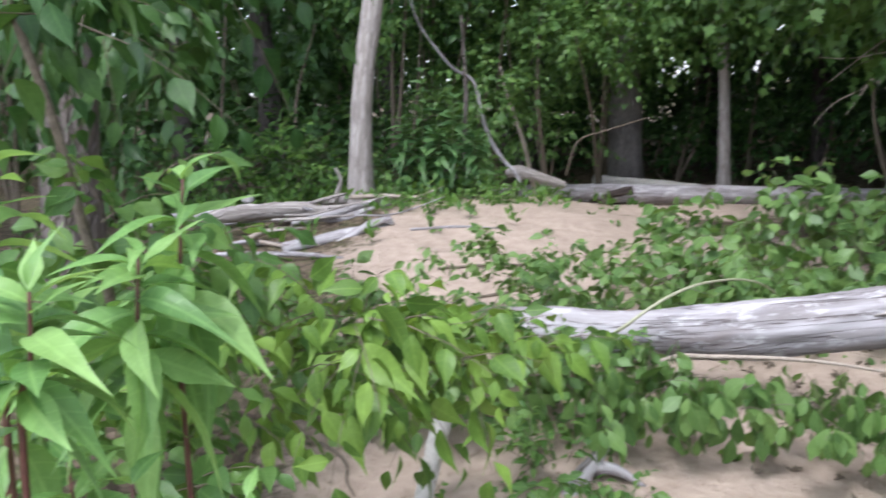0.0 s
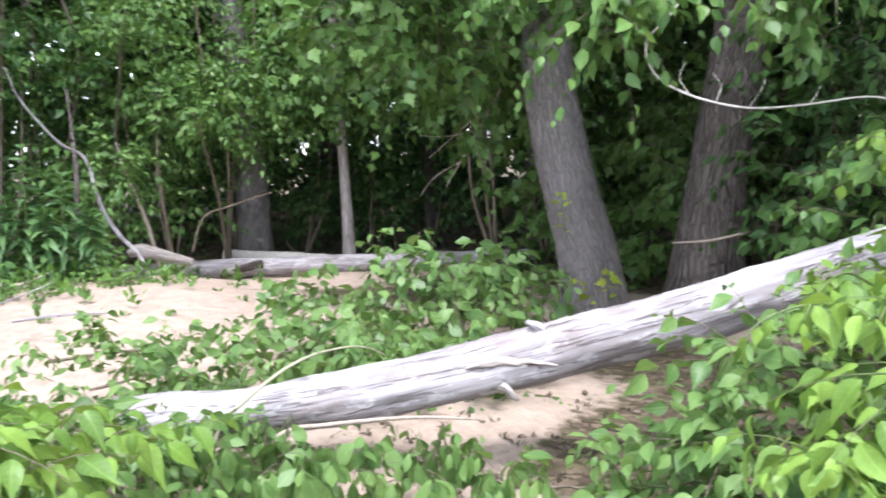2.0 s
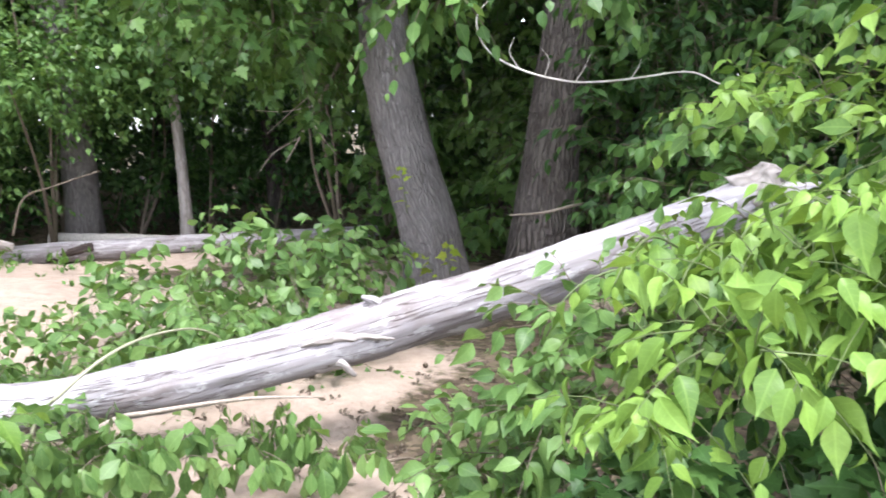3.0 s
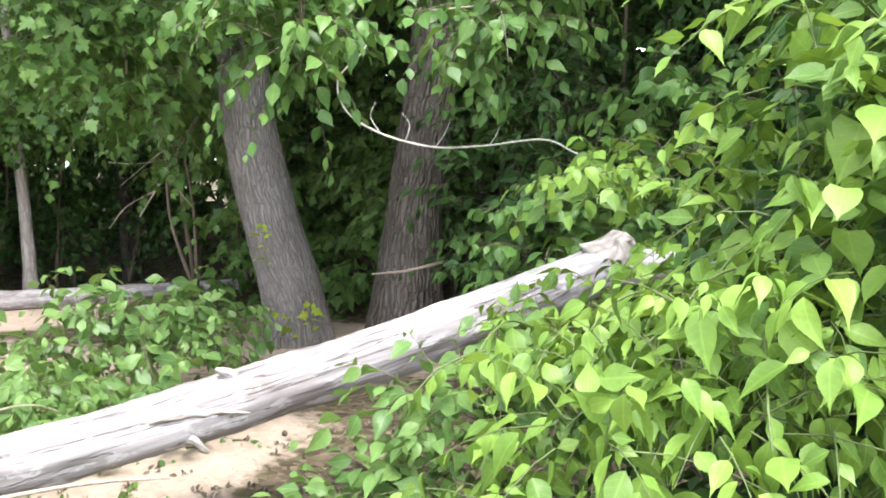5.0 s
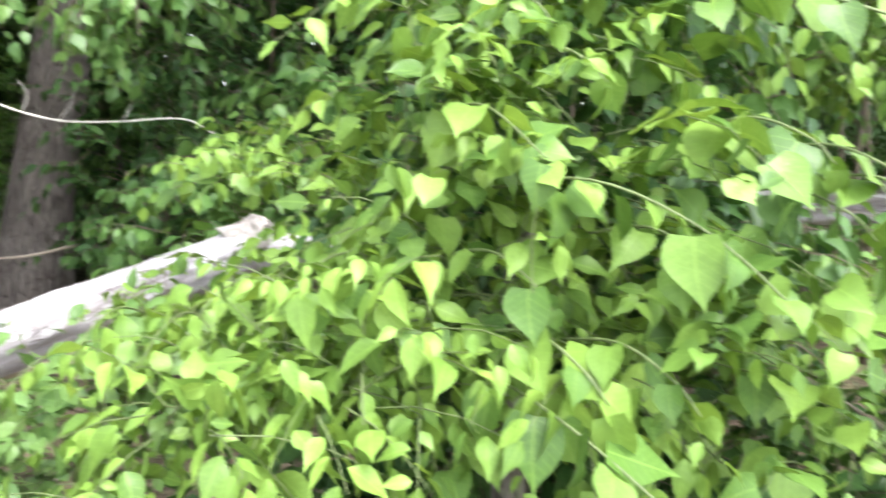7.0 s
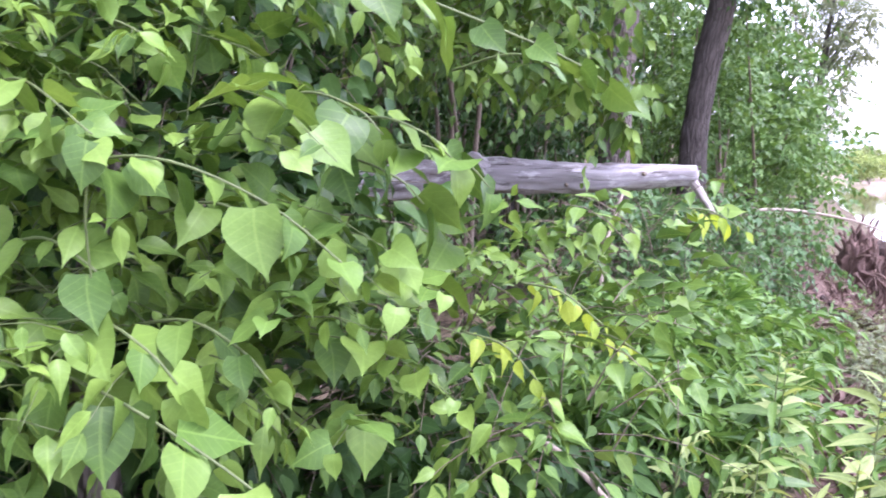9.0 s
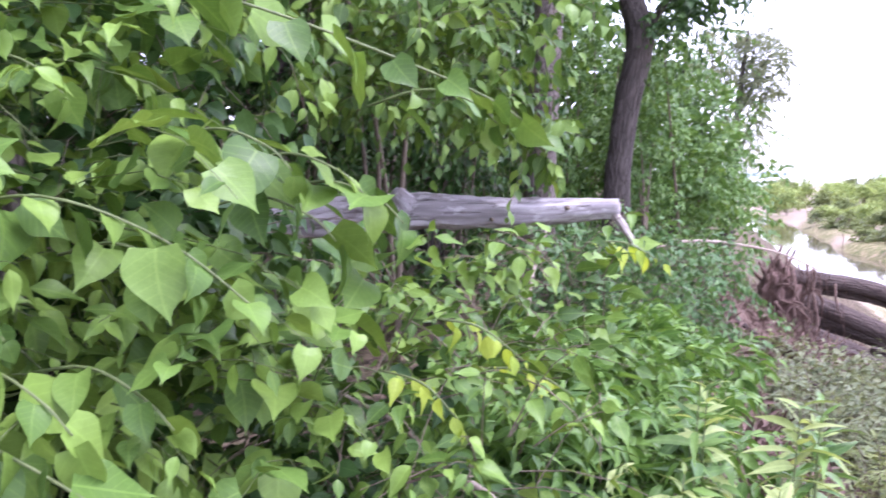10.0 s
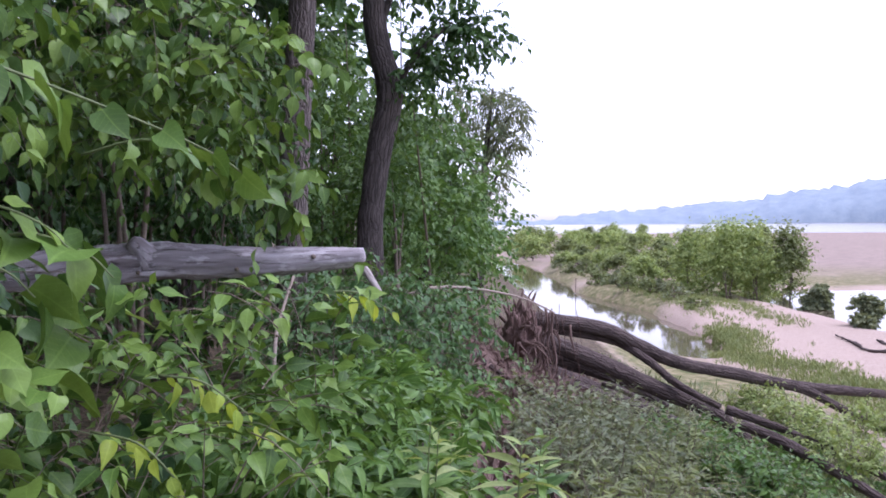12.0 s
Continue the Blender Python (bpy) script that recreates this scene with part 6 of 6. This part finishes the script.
stick("dead_branch", [(-7.5, 4.5, 2.3), (-7.67, 4.42, 1.98), (-7.81, 4.16, 1.49), (-7.93, 3.95, 1.1)], (0.02, 0.018, 0.014, 0.006), TWIG_PALE, "bare grey dead branch hanging behind the maple leaves", 24, 7, 0.1, 5,
      [([(-7.7, 4.35, 1.85), (-7.85, 4.15, 1.7), (-8.0, 3.8, 1.39)], 0.01), ([(-7.75, 4.25, 1.65), (-7.9, 3.95, 1.6), (-8.0, 3.7, 1.62)], 0.008), ([(-7.8, 4.18, 1.52), (-7.75, 4.3, 1.3), (-7.7, 4.4, 1.15)], 0.008), ([(-7.85, 4.1, 1.35), (-7.98, 3.85, 1.2), (-8.05, 3.7, 1.0)], 0.008)])
stick("dead_branch", [(-10.2, 2.8, 1.05), (-10.32, 2.34, 0.91), (-10.39, 2.02, 0.79), (-10.42, 1.88, 0.4)], (0.006, 0.009, 0.011, 0.014), TWIG, "thin bent dead branch beside the grey tree", 20, 7)
stick("wood_chip", [(-9.63, 0.66, 0.27), (-9.63, 0.74, 0.275), (-9.63, 0.84, 0.27)], (0.012, 0.03, 0.01), STONE, "pale split chip of wood on the sand", 8, 7, 0.15, category="wood")
for k, (x, y, a, ln, r) in enumerate([(-3.6, -0.55, 0.4, 0.5, 0.008), (-3.9, -0.4, 1.2, 0.35, 0.007), (-2.95, -0.75, 2.0, 0.2, 0.012), (-5.6, 0.3, 1.7, 0.6, 0.01), (-6.3, 0.1, 1.5, 0.8, 0.012), (-6.0, 2.2, 0.7, 0.3, 0.006), (-3.2, 1.9, 1.0, 0.25, 0.006), (-2.9, 1.7, 2.2, 0.2, 0.005), (-3.0, 2.2, 0.3, 0.3, 0.006), (-7.2, 1.8, 1.2, 0.3, 0.008), (-2.6, 2.2, 1.9, 0.35, 0.008)]):
    pts = [on_ground((x + math.cos(a) * s, y + math.sin(a) * s + 0.04 * math.sin(5 * s / ln))) + [0, 0, r * 0.8] for s in np.linspace(0, ln, 5)]
    stick("fallen_twig", pts, (r, r, r * 0.8, r * 0.5), TWIG, "small dark twig lying on the sand", 14, 6, 0.2, 500 + k, category="twig")


# ---- scrub and grass ----
def strew(name, label, category, count, place, template, material, size, seed, lift=0.9, flat=0.5):
    """Tufts scattered over a stretch of ground: place(rng, count) gives x and y."""
    rng = np.random.default_rng(seed)
    x, y = place(rng, count)
    blades_each = 7
    x, y = np.repeat(x, blades_each) + rng.normal(0, size * 0.35, count * blades_each), np.repeat(y, blades_each) + rng.normal(0, size * 0.35, count * blades_each)
    pos = np.stack([x, y, ground_height(x, y) + rng.uniform(0, size * flat, len(x))], -1)
    axis = rng.normal(0, 0.55, (len(x), 3))
    axis[:, 2] = np.abs(axis[:, 2]) + lift
    sz = size * rng.uniform(0.5, 1.3, len(x))
    ob = part(name, blades(template, pos, leaf_frames(axis, rng, 1.2), sz), material, None)
    tagged(ob, label, category, "", "stuff")


def along_bank(s0, s1, u0, u1):
    def place(rng, n):
        s, u = rng.uniform(s0, s1, n), u0 + (u1 - u0) * rng.uniform(0, 1, n) ** 1.4
        return ACROSS[0] * s + ALONG[0] * u, ACROSS[1] * s + ALONG[1] * u
    return place


def patch(cx, cy, rx, ry):
    def place(rng, n):
        return rng.normal(cx, rx, n), rng.normal(cy, ry, n)
    return place


SLOPE = "grey-green scrubby bush on the bank slope"
sr = np.random.default_rng(610)
for k in range(24):
    u, q = sr.uniform(4.5, 10.6), sr.uniform(0, 1)
    s = 1.0 + 3.6 * q
    x, y = ACROSS[0] * s + ALONG[0] * u, ACROSS[1] * s + ALONG[1] * u
    r = sr.uniform(0.3, 0.6)
    c = on_ground((x, y)) + [0, 0, r * 0.5]
    bush("scrub_bush", c, SLOPE, "bush", group="scrub on the slope", template=NARROW, material=LEAF_SCRUB if k % 3 == 0 else LEAF_GREY, lumps=[(c, (r * 0.8, r * 0.8, r * 0.8), 70)], length=0.4, per=12, size=0.11, seed=620 + k, up=1.5, sag=0.15, stem=0.003)
for k, (s, u, r) in enumerate([(4.6, 11.5, 0.6), (5.2, 12.8, 0.7), (4.0, 13.2, 0.5), (5.8, 14.4, 0.7), (6.4, 12.5, 0.6)]):
    x, y = ACROSS[0] * s + ALONG[0] * u, ACROSS[1] * s + ALONG[1] * u
    c = on_ground((x, y)) + [0, 0, r * 0.4]
    bush("scrub_bush", c, "rich green bush at the foot of the slope", "bush", group="scrub on the slope", template=SMALL, material=LEAF_MID, lumps=[(c, (r, r, r * 0.6), 90)], length=0.35, per=9, size=0.11, seed=660 + k, up=0.6, stem=0.003)
for k, (c, mat, label, r) in enumerate(
        [(c, LEAF_GREY, SLOPE, 0.42) for c in [(4.93, 8.34, -0.49), (4.98, 7.73, -0.52), (4.73, 6.94, -0.57), (4.27, 6.99, -0.59), (4.24, 7.58, -0.51), (4.71, 6.47, -0.61), (4.95, 9.47, -0.57), (4.1, 6.16, -0.6), (3.61, 6.22, -0.56), (3.46, 6.97, -0.3)]]
        + [(c, LEAF_MID, "rich green bush at the foot of the slope", 0.42) for c in [(5.84, 7.12, -0.79), (5.72, 6.57, -0.85), (5.84, 6.2, -0.87), (5.98, 7.77, -0.81), (5.94, 5.96, -0.92)]]
        + [(c, LEAF_SUNNY, "pale sunlit weed clump among the dead limbs", 0.4) for c in [(9.59, 9.39, -1.42), (9.3, 8.54, -1.5), (10.52, 11.67, -1.43), (10.22, 10.59, -1.47), (11.36, 10.13, -1.57)]]):
    c = np.array(c) - [0, 0, r * 0.35]
    bush("scrub_bush", c, label, "bush", group="scrub on the slope", template=CHIP, material=mat, lumps=[(c, (r, r, r * 0.7), 80)], length=0.38, per=11, size=0.09, seed=760 + k, up=1.1, sag=0.2, stem=0.003)
strew("scrub", "thin weeds scattered over the bank slope", "scrub", 280, along_bank(0.7, 5.5, 2.5, 16), SEDGE, LEAF_GREY, 0.15, 601, 0.7, 1.2)
strew("scrub", "greener low scrub at the foot of the slope", "scrub", 1100, along_bank(3.5, 8.0, 10, 20), SEDGE, LEAF_GREY, 0.2, 602, 0.7, 1.2)


def clumps(s0, s1, u0, u1, k):
    def place(rng, n):
        cs, cu = rng.uniform(s0, s1, k), rng.uniform(u0, u1, k)
        pick = rng.integers(0, k, n)
        s, u = cs[pick] + rng.normal(0, 0.5, n), cu[pick] + rng.normal(0, 1.1, n)
        return ACROSS[0] * s + ALONG[0] * u, ACROSS[1] * s + ALONG[1] * u
    return place


strew("grass", "thin grass and sedge in clumps on the river flats", "grass", 2600, clumps(9.0, 11.6, 14, 34, 40), SEDGE, LEAF_SCRUB, 0.2, 603, 1.2, 0.3)
strew("grass", "sparse sedge tufts beside the far pool", "grass", 900, clumps(10.5, 15, 36, 52, 40), SEDGE, LEAF_SCRUB, 0.2, 608, 1.2, 0.3)
strew("dead_grass", "matted dry stems on the bank slope", "grass", 1300, along_bank(0.3, 4.8, 3, 15), NARROW, ROOT, 0.2, 604, 0.15, 0.4)
strew("seedlings", "scattered small green seedlings on the sand", "seedling", 60, patch(-6.5, 1.2, 2.2, 1.2), SMALL, LEAF_HERB, 0.05, 605, 0.4, 0.3)
strew("leaf_litter", "dry brown leaves lying on the sand and soil", "litter", 170, patch(-3.0, 2.3, 1.0, 0.6), SMALL, TWIG, 0.035, 606, 0.05, 0.1)
strew("groundcover", "green seedlings over the woodland edge", "groundcover", 420, patch(-10.0, -1.5, 1.4, 1.6), SMALL, LEAF_HERB, 0.09, 607, 0.5, 1.5)
